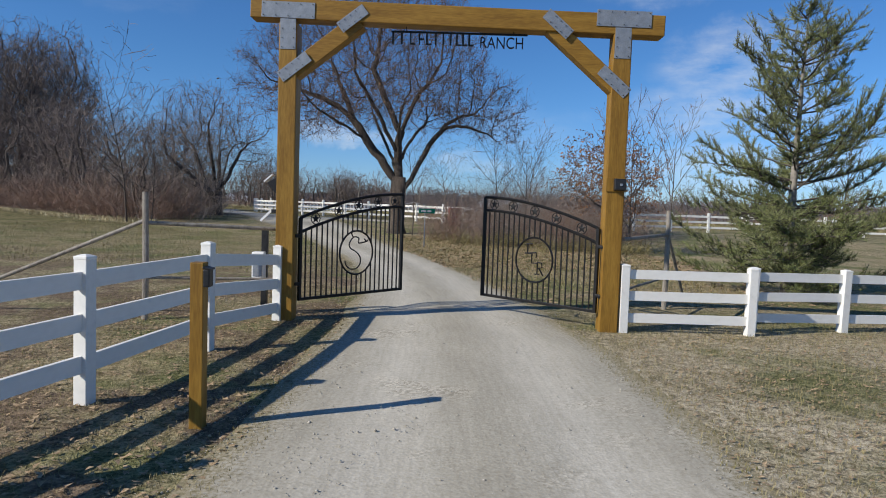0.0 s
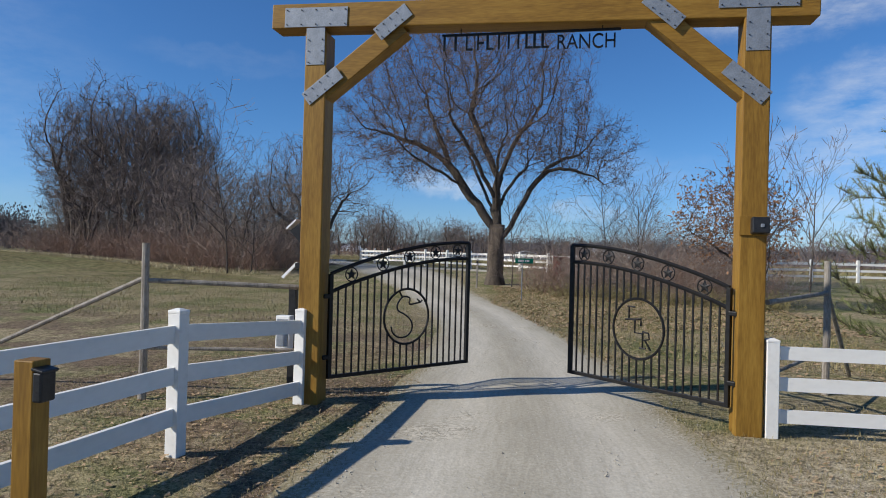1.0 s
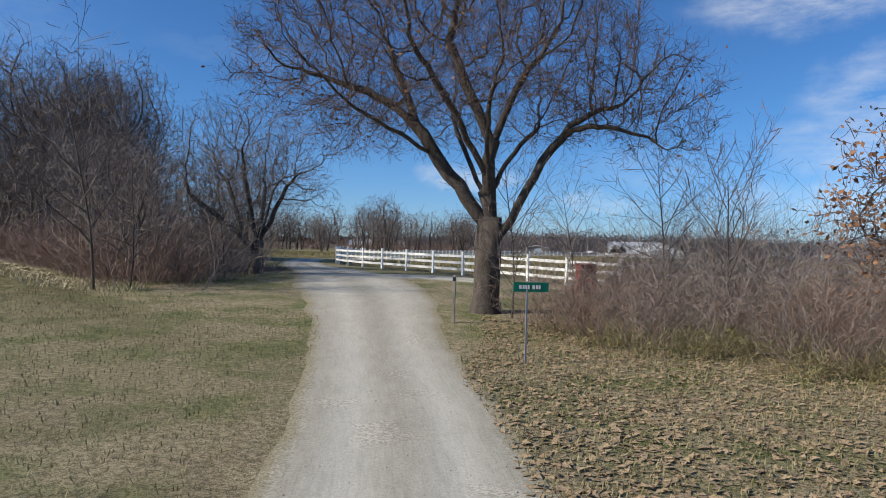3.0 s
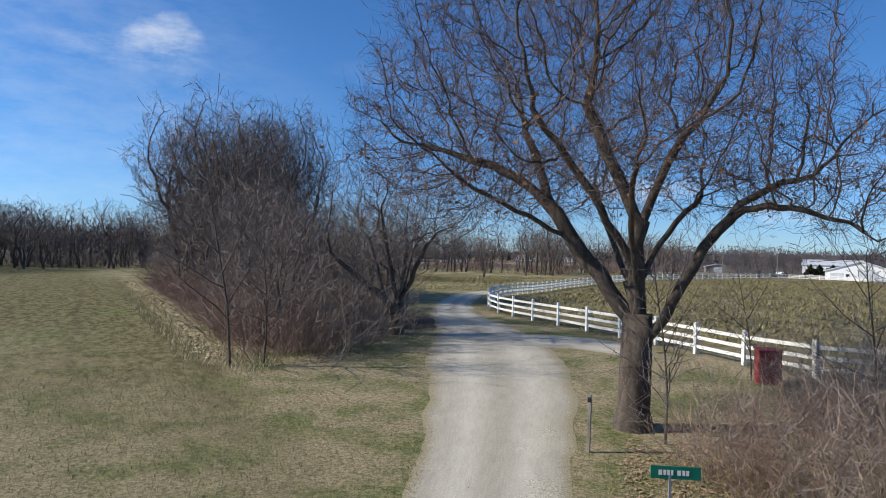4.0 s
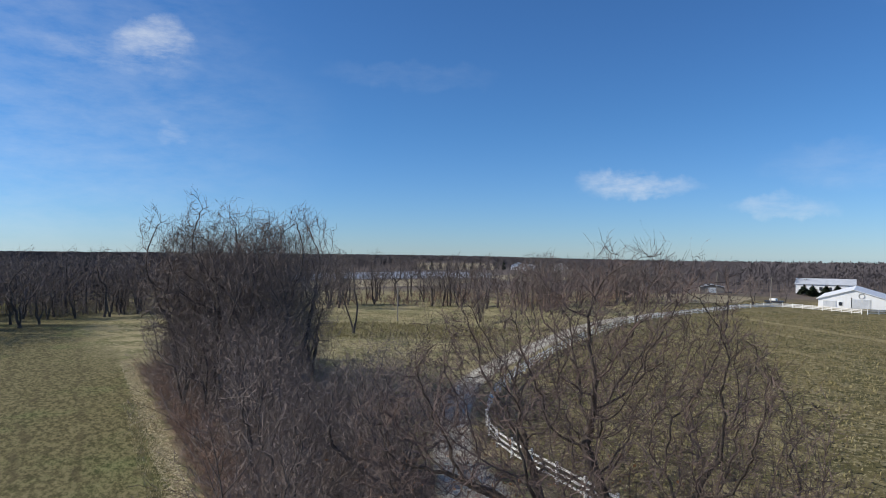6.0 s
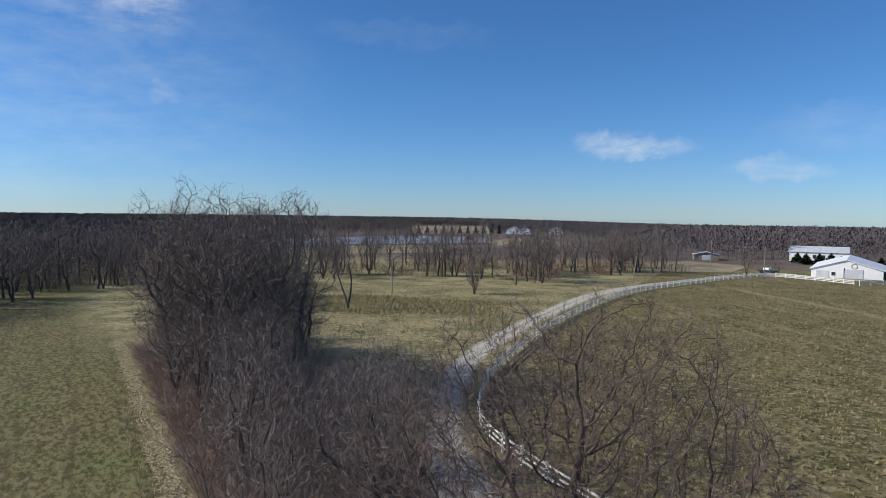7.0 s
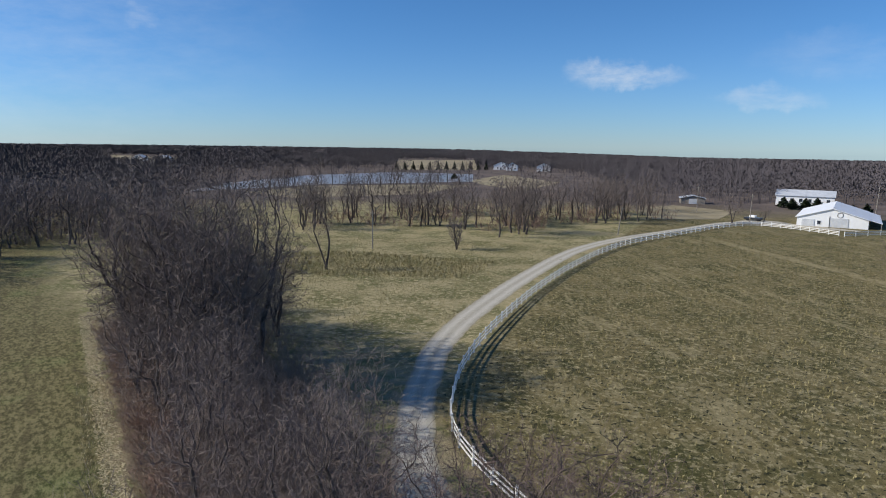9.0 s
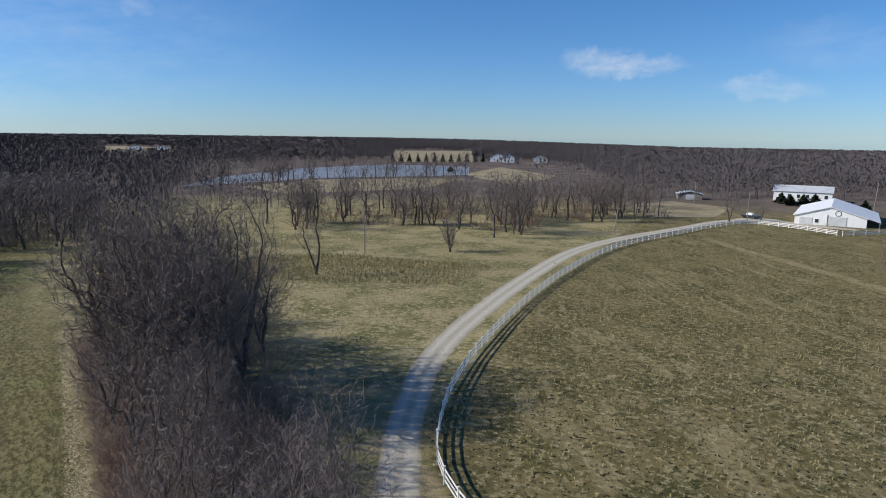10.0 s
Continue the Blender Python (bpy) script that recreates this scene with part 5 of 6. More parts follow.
def white_pine(x, y, height):
    """Whorls of upswept limbs with tufts of needles, dense below, open towards the top where the trunk shows."""
    rng = random.Random(74)
    root = tagged(thing("pine_tree", x, y, land(x, y)), "white pine with soft grey-green needles behind the fence", "tree")
    part("trunk", sweep(bmesh.new(), [(0, 0, -0.3), (0.02, 0, height * 0.35), (0.06, 0, height * 0.7), (0.12, 0, height)], [0.13, 0.085, 0.045, 0.012], 10), OLD_WOOD, root, "pale grey smooth trunk", soft=True)
    # height of each whorl, reach of its limbs, how many, how full they are
    whorls = [(0.3, 2.5, 11, 1.0), (0.65, 2.5, 12, 1.0), (1.05, 2.5, 12, 1.0), (1.45, 2.5, 12, 1.0), (1.9, 2.4, 11, 1.0), (2.35, 2.5, 10, 1.0), (2.8, 2.35, 10, 1.0), (3.25, 2.2, 9, 0.95), (3.75, 2.05, 8, 0.9),
              (4.3, 2.0, 8, 0.9), (4.8, 1.75, 7, 0.9), (5.25, 1.45, 7, 0.9), (5.65, 1.15, 6, 0.9), (6.0, 0.85, 4, 0.8), (6.35, 0.5, 4, 0.8), (6.6, 0.3, 3, 0.9)]
    wood, tips = [], []
    for z0, far, count, full in whorls:
        turn = rng.uniform(0, math.tau)
        for k in range(count):
            a = turn + math.tau * k / count + rng.uniform(-0.35, 0.35)
            reach = far * rng.choice((0.5, 0.7, 0.85, 1.0, 1.12))
            z = z0 + rng.uniform(-0.25, 0.25)
            d = Vector((math.cos(a), math.sin(a), rng.uniform(-0.30, 0.12) if z0 < 2 else rng.uniform(-0.05, 0.2) + 0.3 * z / height))
            p = Vector((0.05, 0, z))
            pts = [(p.x, p.y, p.z, 0.024)]
            n = max(3, round(reach / 0.22))
            for i in range(n):
                d.z += rng.uniform(-0.05, 0.15)
                d = (d + Vector((rng.gauss(0, 0.18), rng.gauss(0, 0.18), 0))).normalized()
                p = p + d * reach / n
                pts.append((p.x, p.y, p.z, max(0.024 - 0.018 * (i + 1) / n, 0.005)))
                if (i + 1) / n < (0.2 if z0 < 3 else 0.35):
                    continue
                for q in range(7):
                    if rng.random() > full:
                        continue
                    side = Vector((-d.y, d.x, 0)) * rng.choice((-1, 1)) * rng.uniform(0.3, 1.0)
                    e = p + (side + d * rng.uniform(0.2, 1.0) + Vector((0, 0, rng.uniform(-0.2, 1.1)))).normalized() * rng.uniform(0.12, 0.5)
                    wood.append([(p.x, p.y, p.z, 0.006), ((p.x + e.x) / 2, (p.y + e.y) / 2, (p.z + e.z) / 2 - 0.02, 0.005), (e.x, e.y, e.z, 0.004)])
                    tips.append((e, (e - p).normalized()))
            wood.append(pts)
            tips.append((p, d.copy()))
    tips.append((Vector((0.12, 0, height)), Vector((0, 0, 1))))
    v, f = tubes(wood, 4)
    raw("branchwork", v, f, BARK, root)
    r = np.random.RandomState(4)
    n = 26
    P = np.repeat(np.array([t[0] for t in tips]), n, 0)
    D = np.repeat(np.array([t[1] for t in tips]), n, 0)
    P = P - D * r.uniform(0, 0.30, (len(P), 1))
    A = D * 0.55 + r.normal(0, 0.55, P.shape) + [[0, 0, 0.30]]
    A /= np.linalg.norm(A, axis=1, keepdims=True)
    S = np.cross(A, r.normal(size=P.shape))
    S /= np.linalg.norm(S, axis=1, keepdims=True)
    L = r.uniform(0.06, 0.13, (len(P), 1))
    V = np.stack([P - S * 0.0055, P + S * 0.0055, P + A * L], 1).reshape(-1, 3)
    raw("needles", V, np.arange(len(V)).reshape(-1, 3), NEEDLE, root, "soft grey-green needle tufts")


white_pine(9.15, 16.6, 6.85)


# ---- brush, litter and grass ----
def thicket(name, spots, height, mat, seed, label, stems=26, thin=0.006, category="brush"):
    """Tangled shrubs: arching stems with side twigs, all in one mesh."""
    rng = random.Random(seed)
    a, b = [], []
    for x, y, size in spots:
        z = land(x, y)
        for k in range(stems):
            t = rng.uniform(0, math.tau)
            q = rng.random() ** 0.6 * size * 0.55
            p = Vector((x + math.cos(t) * q, y + math.sin(t) * q, z - 0.05))
            d = Vector((math.cos(t) * rng.uniform(-0.3, 0.9), math.sin(t) * rng.uniform(-0.3, 0.9), 1)).normalized()
            L = height * size * 0.5 * rng.uniform(0.5, 1.1)
            pts = [(p.x, p.y, p.z, thin * 1.7)]
            for i in range(4):
                d = (d + Vector((rng.uniform(-0.34, 0.34), rng.uniform(-0.34, 0.34), rng.uniform(-0.24, 0.06)))).normalized()
                p = p + d * L / 4
                pts.append((p.x, p.y, p.z, thin * (1.5 - 0.25 * i)))
                for s in range(3):
                    e = (d * 0.6 + Vector((rng.gauss(0, 0.6), rng.gauss(0, 0.6), rng.gauss(0.2, 0.4)))).normalized()
                    m = p + e * L * rng.uniform(0.10, 0.22)
                    e2 = m + (e + Vector((rng.gauss(0, 0.5), rng.gauss(0, 0.5), rng.gauss(0, 0.4)))).normalized() * L * 0.14
                    b.append([(p.x, p.y, p.z, thin), (m.x, m.y, m.z, thin * 0.8), (e2.x, e2.y, e2.z, thin * 0.6)])
            a.append(pts)
    v1, f1 = tubes(a, 2 if thin > 0.006 else 3)
    v2, f2 = tubes(b, 2)
    ob = raw(name, np.concatenate([v1, v2]), np.concatenate([f1, f2 + len(v1)]), mat)
    return tagged(ob, label, category, kind="stuff")


rng = random.Random(101)


def inside(x, y, poly):
    hit = False
    for (xa, ya), (xb, yb) in zip(poly, poly[1:] + poly[:1]):
        if (ya > y) != (yb > y) and x < xa + (y - ya) / (yb - ya) * (xb - xa):
            hit = not hit
    return hit


def scatter(poly, n, rng, tries=40):
    lo, hi = np.min(poly, 0), np.max(poly, 0)
    out = []
    while len(out) < n and tries * n > 0:
        x, y = rng.uniform(lo[0], hi[0]), rng.uniform(lo[1], hi[1])
        if inside(x, y, poly):
            out.append((x, y))
    return out


WOOD = [(-15.9, 38.0), (-16.4, 43.5), (-18.5, 49.5), (-25, 57), (-33, 66), (-46, 79), (-58, 90), (-72, 84), (-63, 71), (-49, 62), (-35, 52.6), (-22.6, 43)]
thicket("thicket_brush", [(x, y, rng.uniform(3.2, 4.6)) for x, y in scatter(WOOD, 215, rng)], 1.7, STEM, 201, "dense grey-brown bare brush under the tall trees", 18, 0.007)
thicket("thicket_brush", [(x, y, rng.uniform(2.8, 3.8)) for x, y in scatter([(-15.6, 39.5), (-15.2, 44.5), (-18, 50.5), (-24, 52), (-23, 43)], 34, rng)], 1.5, STEM, 207, "dense grey-brown bare brush round the tree at the bend", 20, 0.007)
EDGE = [(-15.4, 36.9), (-15.8, 40.5), (-20, 42.5), (-37, 54), (-64, 71.5), (-61.3, 69), (-49.3, 61.1), (-34.8, 51.3), (-22.8, 42.0)]
thicket("thicket_brush", [(x, y, rng.uniform(2.2, 3.6)) for x, y in scatter(EDGE, 70, rng)], 1.5, STEM_RED, 202, "reddish bare brush at the edge of the field", 26, 0.0046)
RIGHT = [(-0.6, 34.6), (0.6, 32.0), (3.2, 30.4), (6, 29.3), (8.6, 30.4), (10.5, 34), (9.5, 41), (6, 42.0), (3.2, 42.6), (1.4, 38.5)]
thicket("roadside_brush", [(x, y, rng.uniform(1.7, 3.2)) for x, y in scatter(RIGHT, 44, rng)], 1.8, STEM, 203, "tangled grey bare brush beside the oak", 30, 0.003)
thicket("roadside_brush", [(x, y, rng.uniform(1.5, 2.6)) for x, y in scatter(RIGHT, 40, rng)], 1.7, STEM_RED, 208, "tangled reddish bare brush beside the oak", 32, 0.0029)
thicket("roadside_brush", [(x, y, rng.uniform(3.0, 4.2)) for x, y in scatter([(2.0, 33.5), (7.5, 30.5), (10.5, 32), (11, 37), (6, 41), (3, 39)], 20, rng)], 1.8, PALE_STEM, 209, "tall pale grey bare brush behind the verge", 28, 0.003)
thicket("dry_weeds", [(x, y, rng.uniform(0.7, 1.2)) for x, y in scatter([(-1.2, 33.6), (0.4, 30.8), (4, 29.2), (8, 27.6), (10, 29.5), (1.5, 33.5)], 46, rng)], 1.3, STRAW, 204, "dry tan weeds at the foot of the brush", 18, 0.004, "weeds")
FARBELT = [(-116, 156), (-96, 162), (-75, 181), (-52, 168), (-47, 192), (-31, 218), (-21, 227), (-27, 252), (-64, 242), (-108, 205)]
thicket("distant_brush", [(x, y, rng.uniform(3, 5)) for x, y in scatter(FARBELT, 100, rng)], 1.7, STEM_RED, 205, "bare undergrowth below the distant trees", 9, 0.022)
EASTBRUSH = [(24, 84), (80, 66), (104, 96), (44, 122)]
thicket("distant_brush", [(x, y, rng.uniform(2.4, 4.2)) for x, y in scatter(EASTBRUSH, 70, rng)], 1.7, STEM_RED, 210, "bare brown undergrowth beyond the white fence", 10, 0.016)
WESTWOOD = [(-124, 122), (-150, 84), (-195, 98), (-185, 152), (-132, 162)]
thicket("distant_brush", [(x, y, rng.uniform(3, 5)) for x, y in scatter(WESTWOOD, 100, rng)], 1.9, STEM, 206, "bare undergrowth of the western wood", 9, 0.022)


def carpet(name, poly, count, mat, size, seed, label, flat=True, broad=0.1):
    """Fallen leaves (flat) or blades of grass (upright) strewn over the ground."""
    r = random.Random(seed)
    pts = np.array(scatter(poly, count, r))
    keep = np.ones(len(pts), bool)
    for cx, cy, cw in DRIVE_NEAR:
        keep &= (pts[:, 0] - cx) ** 2 + (pts[:, 1] - cy) ** 2 > cw * cw
    pts = [tuple(p) for p in pts[keep]]
    n = len(pts)
    q = np.random.RandomState(seed)
    P = np.array([(x, y, land(x, y) + (0.015 if flat else 0)) for x, y in pts])
    t = q.uniform(0, math.tau, n)
    A = np.stack([np.cos(t), np.sin(t), q.uniform(-0.15, 0.3, n) if flat else q.uniform(1.0, 3.0, n)], 1)
    A /= np.linalg.norm(A, axis=1, keepdims=True)
    S = np.stack([-np.sin(t), np.cos(t), q.uniform(-0.4, 0.4, n) if flat else np.zeros(n)], 1)
    s = size * q.uniform(0.5, 1.4, (n, 1))
    w = 0.38 if flat else broad
    V = np.stack([P - S * s * w * 0.5, P + A * s * 0.5 - S * s * w * 0.3, P + A * s, P + A * s * 0.45 + S * s * w], 1).reshape(-1, 3)
    k = np.arange(n)[:, None] * 4
    if not flat:
        V = V.reshape(n, 4, 3)[:, [0, 2, 3]].reshape(-1, 3)
        tri = np.arange(n * 3).reshape(-1, 3)
    else:
        tri = np.concatenate([k + [[0, 1, 2]], k + [[0, 2, 3]]])
    return tagged(raw(name, V, tri, mat), label, "leaves" if flat else "grass", kind="stuff")


DRIVE_NEAR = [(p[0], p[1], p[2] * 0.86) for p in spline(DRIVE, 0.8)] + [(p[0], p[1], p[2] * 0.9) for p in spline(SPUR, 0.8)]
carpet("fallen_leaves", [(-0.9, 24), (0.8, 20), (9, 21), (10, 26), (8, 31), (1, 33), (-2.2, 35), (-1.5, 31)], 15000, DRY_LEAF, 0.115, 301, "dry fallen oak leaves on the verge")
carpet("fallen_leaves", [(1.4, 18), (2.6, 13), (11, 14), (12, 22), (0.4, 22)], 3500, DRY_LEAF, 0.09, 304, "scattered oak leaves in the dead grass")
carpet("fallen_leaves", [(3.2, 3), (3.6, 10), (14, 12.5), (14, 3)], 9000, DRY_LEAF, 0.05, 302, "scattered leaves in the mown verge")
carpet("fallen_leaves", [(-4, 2), (-0.2, 2), (-0.3, 12), (-1.5, 16), (-4.5, 14)], 6000, DRY_LEAF, 0.055, 303, "scattered leaves in the short grass")
carpet("grass_blades", [(-5, 2), (0.1, 2), (-0.2, 14), (-5, 16)], 46000, STRAW, 0.034, 311, "short straw-coloured grass by the fence", False)
carpet("grass_blades", [(3.0, 3), (2.9, 12), (12, 13), (12, 3)], 42000, STRAW, 0.045, 312, "short straw-coloured grass by the gate", False)
carpet("grass_blades", [(-15, 18), (-1.2, 16), (-6, 33), (-18, 38), (-24, 30)], 26000, STRAW, 0.085, 313, "tufted field grass west of the drive", False)
carpet("grass_blades", [(1.5, 15), (8, 15), (9, 28), (0, 33), (-2.2, 33), (-1.2, 27)], 20000, STRAW, 0.09, 314, "dead grass along the drive", False)
carpet("grass_tufts", [(-36, 47), (-20, 36.5), (-15.2, 35.4), (-15.6, 38), (-24, 40.6), (-50, 59.5), (-51, 57.5)], 3500, PALE_STRAW, 0.22, 315, "pale tall grass along the thicket", False)
carpet("grass_tufts", [(-84, 102), (-61, 110), (-41, 118), (-41, 136), (-74, 132), (-88, 116)], 14000, STRAW, 0.55, 316, "clumps of dead grass in the meadow", False)


carpet("grass_ridge", [(-34.8 + 0.828 * 19 - 0.56 * -1.4, 47.5 - 0.56 * 19 - 0.828 * -1.4), (-34.8 + 0.828 * 19 - 0.56 * -0.3, 47.5 - 0.56 * 19 - 0.828 * -0.3), (-34.8, 47.5), (-34.8 - 0.828 * 44 - 0.56 * -0.3, 47.5 + 0.56 * 44 - 0.828 * -0.3), (-34.8 - 0.828 * 44 - 0.56 * -1.4, 47.5 + 0.56 * 44 - 0.828 * -1.4)], 5200, PALE_STRAW, 0.2, 319, "pale ridge of cut grass along the thicket")


def stones(poly, count, size, seed):
    """Loose pieces of limestone lying on the drive, thickest along its edges."""
    r = random.Random(seed)
    q = np.random.RandomState(seed)
    pts = []
    for x, y in scatter(poly, count * 4, r):
        mid = LINE[min(np.searchsorted(ROWS, y), len(LINE) - 1)]
        f = abs(x - mid[0]) / mid[2]
        loose = 0.5 if noise.noise(Vector((x * 1.6, y * 0.45, 3.0))) > 0.22 else 0.05
        if f < 1.25 and r.random() < loose + (1 - loose) * math.exp(-((f - 0.92) / 0.16) ** 2):
            pts.append((x, y, land(x, y) + 0.02 * max(0.0, 1 - f ** 4) + 0.004))
    n = len(pts)
    shape = np.array([(1, 0, 0), (0, 1, 0), (-1, 0, 0), (0, -1, 0), (0, 0, 0.75), (0, 0, -0.5)])
    t = q.uniform(0, math.tau, n)
    s = size * q.lognormal(-0.3, 0.45, (n, 1, 1))
    body = shape[None] * q.uniform(0.6, 1.3, (n, 6, 3)) * s
    c, d = np.cos(t)[:, None], np.sin(t)[:, None]
    V = np.stack([body[:, :, 0] * c - body[:, :, 1] * d, body[:, :, 0] * d + body[:, :, 1] * c, body[:, :, 2]], 2) + np.array(pts)[:, None, :]
    tri = np.array([(0, 1, 4), (1, 2, 4), (2, 3, 4), (3, 0, 4), (1, 0, 5), (2, 1, 5), (3, 2, 5), (0, 3, 5)])
    F = (np.arange(n)[:, None, None] * 6 + tri[None]).reshape(-1, 3)
    return tagged(raw("loose_gravel", V.reshape(-1, 3), F, STONE), "loose pale limestone chips along the drive", "gravel", kind="stuff")


STONE = material("limestone_chips", [(0.24, 0.215, 0.17), (0.40, 0.365, 0.30), (0.55, 0.515, 0.44)], 25.0, 0.9, space="World")
LINE = spline(DRIVE[:12], 0.3)
ROWS = np.array([p[1] for p in LINE])
stones([(-1.2, 1.0), (4.6, 1.0), (4.2, 12), (2.2, 18), (-2.5, 18), (-1.0, 10)], 10000, 0.0068, 401)
stones([(-2.5, 18), (2.2, 18), (0.4, 26), (-2, 33), (-7, 33), (-4, 26)], 3000, 0.008, 402)


def far_woods():
    """Bare crowns out to the horizon: each a trunk and a rounded haze of twig sprays."""
    r = np.random.RandomState(9)
    rng = random.Random(9)
    spots = []
    open_land = [(-100, 205), (-190, 222), (-290, 300), (-340, 430), (-300, 560), (-210, 640), (-120, 540), (-60, 340), (-40, 245)]
    clear = [LAKE, FIELD_A, FIELD_B, FIELD_C, FIELD_D, FIELD_E, [(-40, 205), (-36, 232), (-22, 295), (45, 335), (85, 310), (85, 190), (0, 190)]]
    for lo, hi, n, west in ((165, 260, 420, 46), (215, 420, 2600, -14), (420, 800, 4600, -14), (800, 1500, 4600, -14), (1500, 3600, 3800, -14), (260, 700, 1300, 300)):
        for made in range(n):
            d = math.sqrt(rng.uniform(lo * lo, hi * hi))
            a = radians(rng.uniform(west, 66)) if west < 100 else radians(rng.uniform(-44, -14))
            x, y = -1 - math.sin(a) * d, 20 + math.cos(a) * d
            if not any(inside(x, y, c) for c in clear) and not (inside(x, y, open_land) and rng.random() < 0.90):
                spots.append((x, y, d))
    S = np.array(spots)
    n = len(S)
    H = r.uniform(8.5, 12.5, n)
    per = 32
    size = np.clip(S[:, 2] / 420, 0.55, 4.0)
    wide = H * r.uniform(0.28, 0.42, n) * np.where(S[:, 2] > 800, S[:, 2] / 800, 1.0) ** 0.8
    q = r.normal(size=(n, per, 3))
    q /= np.linalg.norm(q, axis=2, keepdims=True)
    q *= r.uniform(0.35, 1.0, (n, per, 1)) ** 0.6
    root = np.stack([S[:, 0], S[:, 1], [land(x, y) for x, y in S[:, :2]]], 1)
    C = root[:, None, :] + np.stack([q[:, :, 0] * wide[:, None], q[:, :, 1] * wide[:, None], (0.60 + 0.40 * q[:, :, 2]) * H[:, None]], 2)
    # every spray is a narrow sliver that fans out and up from the heart of the crown
    heart = root + np.stack([H * 0, H * 0, H * 0.25], 1)
    out = C - heart[:, None, :]
    out /= np.linalg.norm(out, axis=2, keepdims=True) + 1e-6
    side = np.cross(out, r.normal(size=out.shape))
    side /= np.linalg.norm(side, axis=2, keepdims=True) + 1e-6
    L, W = (1.2 * size)[:, None, None], (0.32 * size)[:, None, None]
    V = np.stack([C - out * L, C + side * W, C - side * W], 2).reshape(-1, 3)
    tri = np.arange(n * per * 3).reshape(-1, 3)
    w = (0.10 + S[:, 2] / 6000)[:, None]
    tr = np.stack([root - np.concatenate([w, w * 0, w * 0], 1), root + np.concatenate([w, w * 0, w * 0], 1), root + np.stack([np.zeros(n), np.zeros(n), H * 0.8], 1)], 1).reshape(-1, 3)
    tri = np.concatenate([tri, len(V) + np.arange(n * 3).reshape(-1, 3)])
    tagged(raw("distant_woods", np.concatenate([V, tr]), tri, FAR_TWIG), "grey-brown bare woods reaching to the horizon", "woods", kind="stuff")


far_woods()
carpet("grass_tufts", [(-1, 52), (30, 50), (75, 90), (70, 200), (20, 208), (-6, 205), (-20, 165), (-24, 110), (-20, 78), (-10, 60)], 52000, STRAW, 0.27, 317, "tan tufts of dead grass in the fenced pasture", False, 0.3)
carpet("grass_tufts", [(-62, 92), (-38, 84), (-29, 92), (-33, 130), (-34, 160), (-48, 162), (-90, 150), (-110, 128)], 26000, STRAW, 0.20, 318, "tan tufts of dead grass in the meadow", False, 0.3)


def conifer(x, y, h, w, seed):
    """A far dark evergreen with ragged tiers."""
    r = np.random.RandomState(seed)
    root = tagged(thing("evergreen_tree", x, y, 0), "small dark evergreen tree far off", "tree", "distant evergreens")
    part("trunk", sweep(bmesh.new(), [(0, 0, -0.2), (0, 0, h * 0.9)], [0.12, 0.03], 6), BARK, root)
    n = 420
    f = r.uniform(0.05, 1, n) ** 0.8
    t = r.uniform(0, math.tau, n)
    rad = w * (1.05 - f) * r.uniform(0.5, 1.1, n)
    P = np.stack([np.cos(t) * rad * 0.4, np.sin(t) * rad * 0.4, f * h + 0.1], 1)
    A = np.stack([np.cos(t), np.sin(t), r.uniform(-0.5, 0.5, n)], 1)
    S = np.stack([-np.sin(t), np.cos(t), r.uniform(-0.6, 0.6, n)], 1)
    s = (rad * 0.6 + 0.15)[:, None]
    V = np.stack([P - S * s * 0.5, P + S * s * 0.5, P + A * s], 1).reshape(-1, 3)
    raw("foliage", V, np.arange(n * 3).reshape(-1, 3), CEDAR, root)
    return root


ever = conifer(-278, 520, 8, 3.0, 1)
for k in range(11):
    copy_thing(ever, pose(-272 + k * 5.5, 524 + k * 5.2, 0, 0, 0, k * 50))
near_ever = conifer(14.5, 293, 4.0, 3.2, 2)
for x, y in ((19, 296), (23, 300), (12, 300), (-176, 415), (-112, 128), (31, 272), (36, 280)):
    copy_thing(near_ever, pose(x, y, 0, 0, 0, x * 7))

# ---- barn, house and poles ----


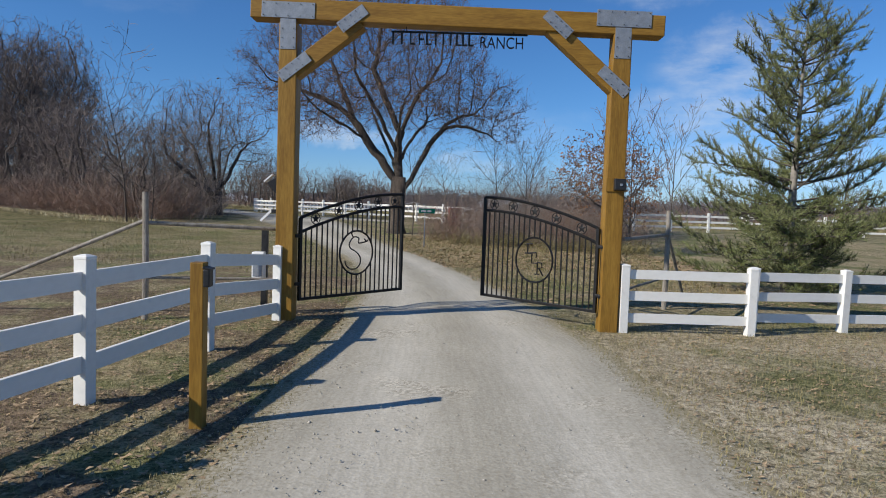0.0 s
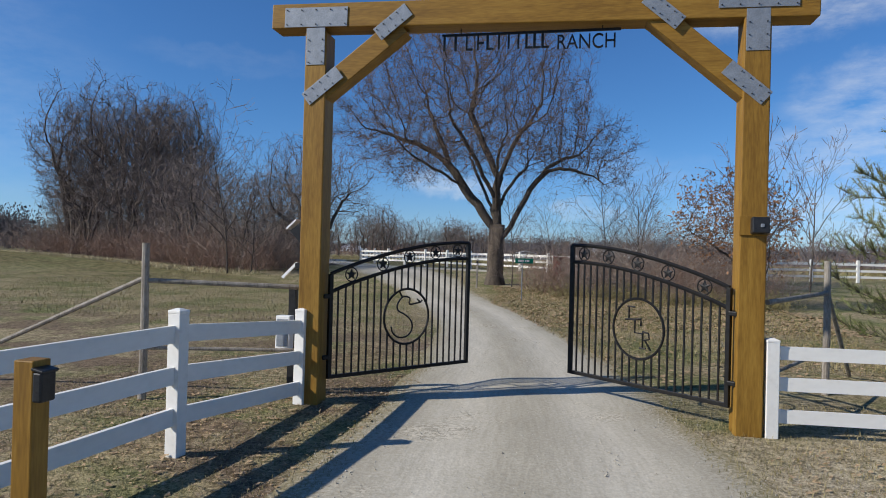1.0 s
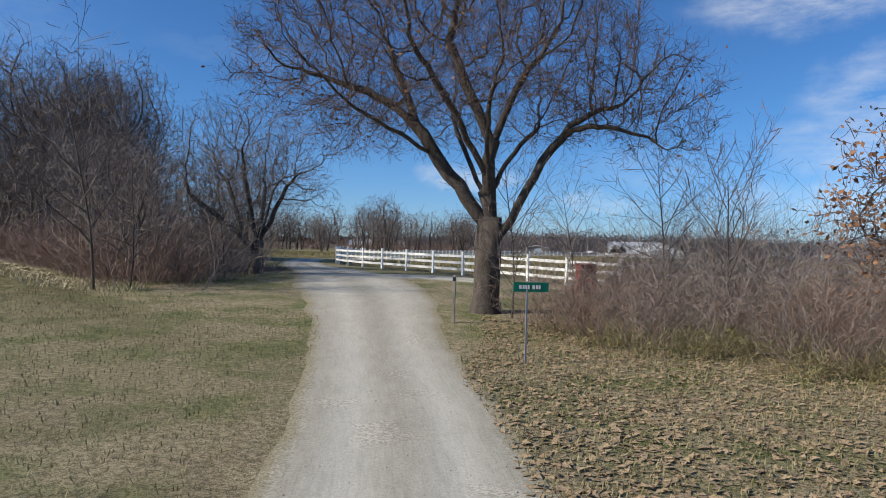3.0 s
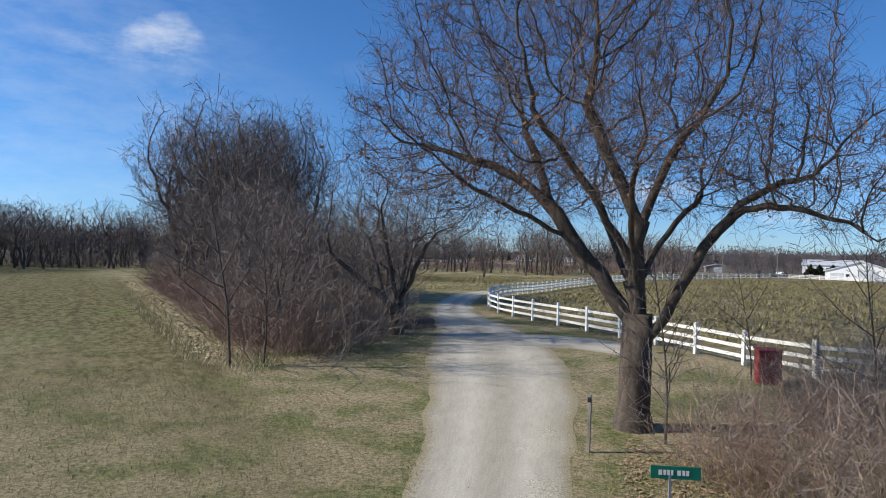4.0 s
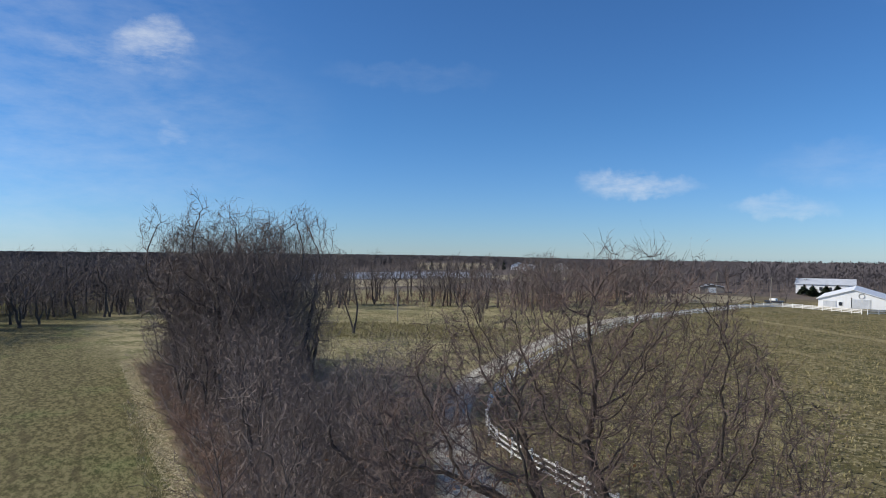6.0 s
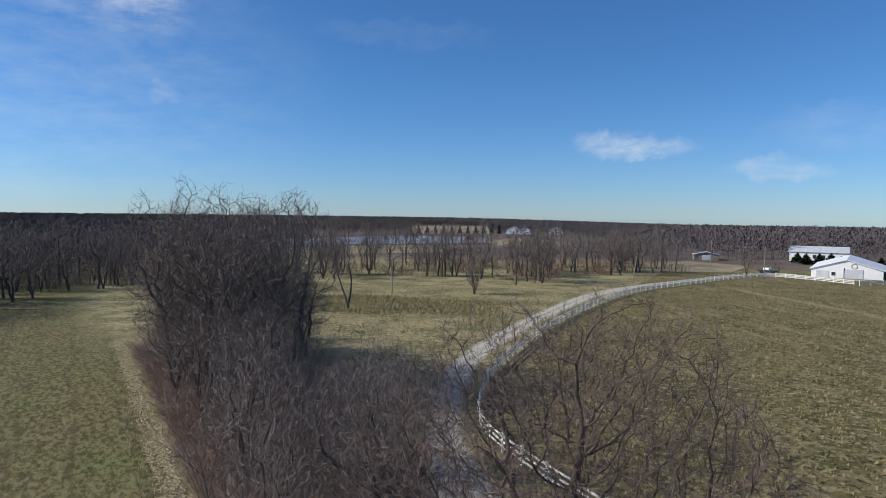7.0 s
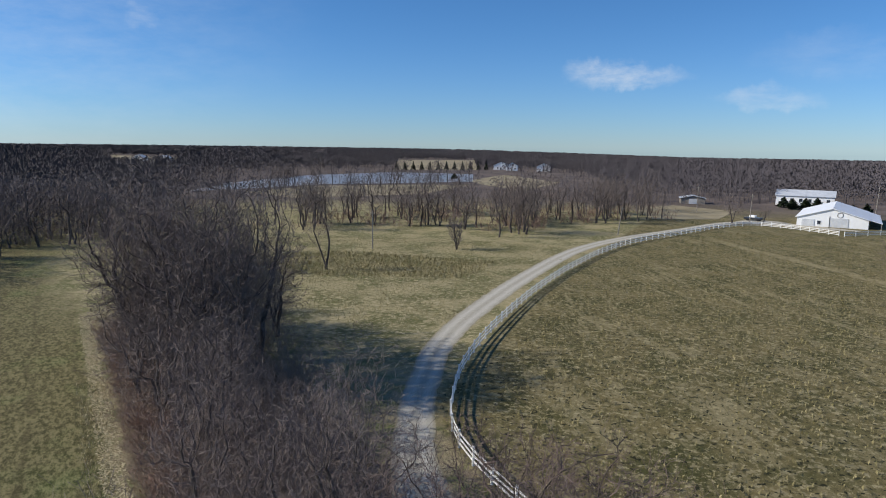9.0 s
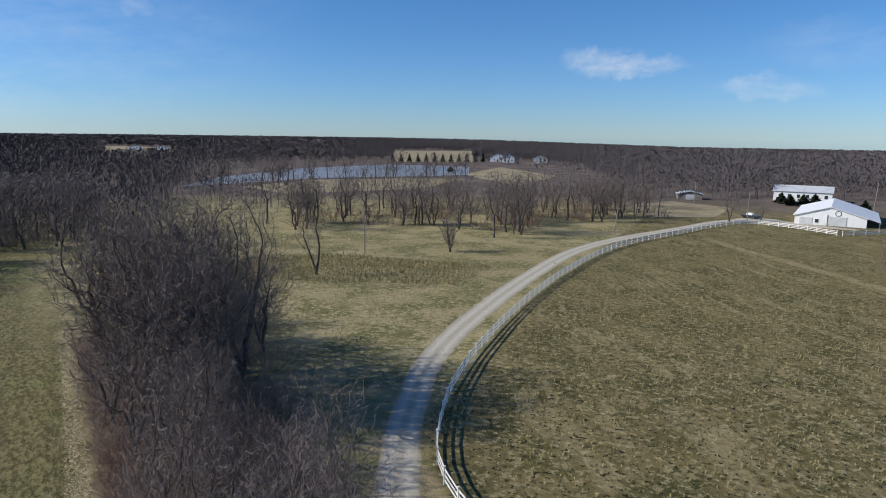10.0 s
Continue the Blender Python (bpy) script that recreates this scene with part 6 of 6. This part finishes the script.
def gable(name, label, x, y, rz, w, d, eave, peak, wall, roof_mat, doors=(), windows=(), lean=0.0):
    """A building whose gable faces -y: walls, roof sheets with overhang, doors, windows."""
    g = tagged(thing(name, x, y, 0, rz), label, "building")
    for s in (-1, 1):
        part("wall", boxed((0.2, d, eave + 0.3), (s * (w / 2 - 0.1), d / 2, (eave - 0.3) / 2)), wall, g)
    for yy in (0.1, d - 0.1):
        bm = bmesh.new()
        prof = [(-w / 2 + 0.2, -0.3), (w / 2 - 0.2, -0.3), (w / 2 - 0.2, eave + 0.05), (0, peak - 0.05), (-w / 2 + 0.2, eave + 0.05)]
        A, B = [bm.verts.new((a, yy - 0.1, b)) for a, b in prof], [bm.verts.new((a, yy + 0.1, b)) for a, b in prof]
        bm.faces.new(A), bm.faces.new(B[::-1])
        for i in range(5):
            bm.faces.new((A[i], B[i], B[(i + 1) % 5], A[(i + 1) % 5]))
        bmesh.ops.recalc_face_normals(bm, faces=bm.faces)
        part("wall", bm, wall, g)
    ang = math.atan2(peak - eave, w / 2)
    for s in (-1, 1):
        L = w / 2 / math.cos(ang) + 0.5
        c = Vector((s * (w / 4 + 0.2 * math.cos(ang)), d / 2, (eave + peak) / 2 + 0.08 - 0.2 * math.sin(ang)))
        part("roof", boxed((L, d + 0.8, 0.14), c, Matrix.Rotation(s * ang, 3, "Y")), roof_mat, g)
    for dx, dw, dh, mat in doors:
        part("door", boxed((dw, 0.12, dh), (dx, -0.06, dh / 2), bevel=0.02), mat, g)
    for dx, dz, ww, wh in windows:
        o = part("window", boxed((ww + 0.2, 0.1, wh + 0.2), (dx, -0.04, dz), bevel=0.01), WHITE_PAINT, g)
        part("pane", boxed((ww, 0.04, wh), (dx, -0.09, dz)), GLASS, o)
    return g


barn = gable("barn", "long white metal barn with a shallow gable roof", 21.8, 235.0, -7, 17.5, 32, 2.5, 5.2, WHITE_PAINT, WHITE_PAINT, [(-5.9, 3.2, 2.0, ROOF), (1.8, 4.4, 2.6, ROOF)], [(-3.2, 1.2, 0.9, 1.0)])
part("emblem", sweep(bmesh.new(), [(1.9 + 0.7 * math.cos(a), -0.06, 3.5 + 0.7 * math.sin(a)) for a in np.linspace(0, math.tau, 25)[:-1]], 0.06, 5, closed=True), BLACK, barn, "black round ornament")
part("trim", boxed((0.14, 0.14, 3.0), (-0.6, -0.07, 1.5)), BLACK, barn)
bm = boxed((3.6, 30, 0.12), (10.3, 16, 2.1), Matrix.Rotation(radians(17), 3, "Y"))
part("lean_to_roof", bm, WHITE_PAINT, barn)
for k in range(5):
    part("lean_to_post", boxed((0.18, 0.18, 1.9), (11.8, 1.5 + k * 7, 0.8)), OLD_WOOD, barn)
house = gable("house", "white two-storey building with a pale metal roof", 30, 316, 84, 11, 20, 3.8, 5.8, WHITE_PAINT, ROOF)
for k in range(6):
    part("window", boxed((0.06, 1.1, 1.3), (-5.53, 2 + k * 3.1, 2.1)), GLASS, house)
shed = gable("shed", "low grey shed at the edge of the woods", -20, 297, 10, 9, 6, 2.2, 3.2, OLD_WOOD, ROOF, [(0, 3, 2, ROOF)])
for x, y, w in ((-212, 600, 14), (-196, 585, 10), (-168, 590, 12), (-640, 560, 14), (-600, 560, 16), (-120, 690, 12)):
    gable("farmhouse", "small pale farmhouse far away among trees", x, y, 15, w, 9, 4, 7, WHITE_PAINT, ROOF, [(0, 1.2, 2.1, DARK)], [(-3, 1.8, 1.2, 1.2), (3, 1.8, 1.2, 1.2)])


def utility_pole(x, y, h, lean, lamp=False):
    g = tagged(thing("utility_pole", x, y, land(x, y)), "weathered wooden utility pole beside the drive", "pole", "utility poles")
    part("pole", sweep(bmesh.new(), [(0, 0, -0.4), (lean * 0.5, 0, h * 0.5), (lean, 0, h)], [0.14, 0.12, 0.10], 8), OLD_WOOD, g)
    part("cross_arm", boxed((1.2, 0.10, 0.10), (lean * 0.95, 0, h * 0.93)), OLD_WOOD, g)


utility_pole(-28.6, 186.2, 7.2, 0.9)
utility_pole(0.8, 237, 8.4, 0.2)
utility_pole(-16.2, 266, 8.8, 0.2)
utility_pole(37, 270, 10.5, 0.5)
utility_pole(-70, 138, 8.0, 0.0)


def truck(x, y, rz):
    g = tagged(thing("pickup_truck", x, y, 0, rz), "dark pickup truck parked in the farmyard", "vehicle")
    bm = boxed((1.9, 5.2, 0.6), (0, 0, 0.75), bevel=0.12)
    part("body", bm, GLASS, g)
    part("cab", boxed((1.7, 1.9, 0.7), (0, 0.2, 1.35), bevel=0.18), WHITE_PAINT, g)
    for sx_ in (-0.85, 0.85):
        for sy_ in (-1.6, 1.6):
            bm = bmesh.new()
            bmesh.ops.create_cone(bm, cap_ends=True, segments=16, radius1=0.38, radius2=0.38, depth=0.24, matrix=Matrix.Translation((sx_, sy_, 0.38)) @ Matrix.Rotation(radians(90), 4, "Y"))
            part("wheel", bm, BLACK, g)


truck(1.8, 242, 70)
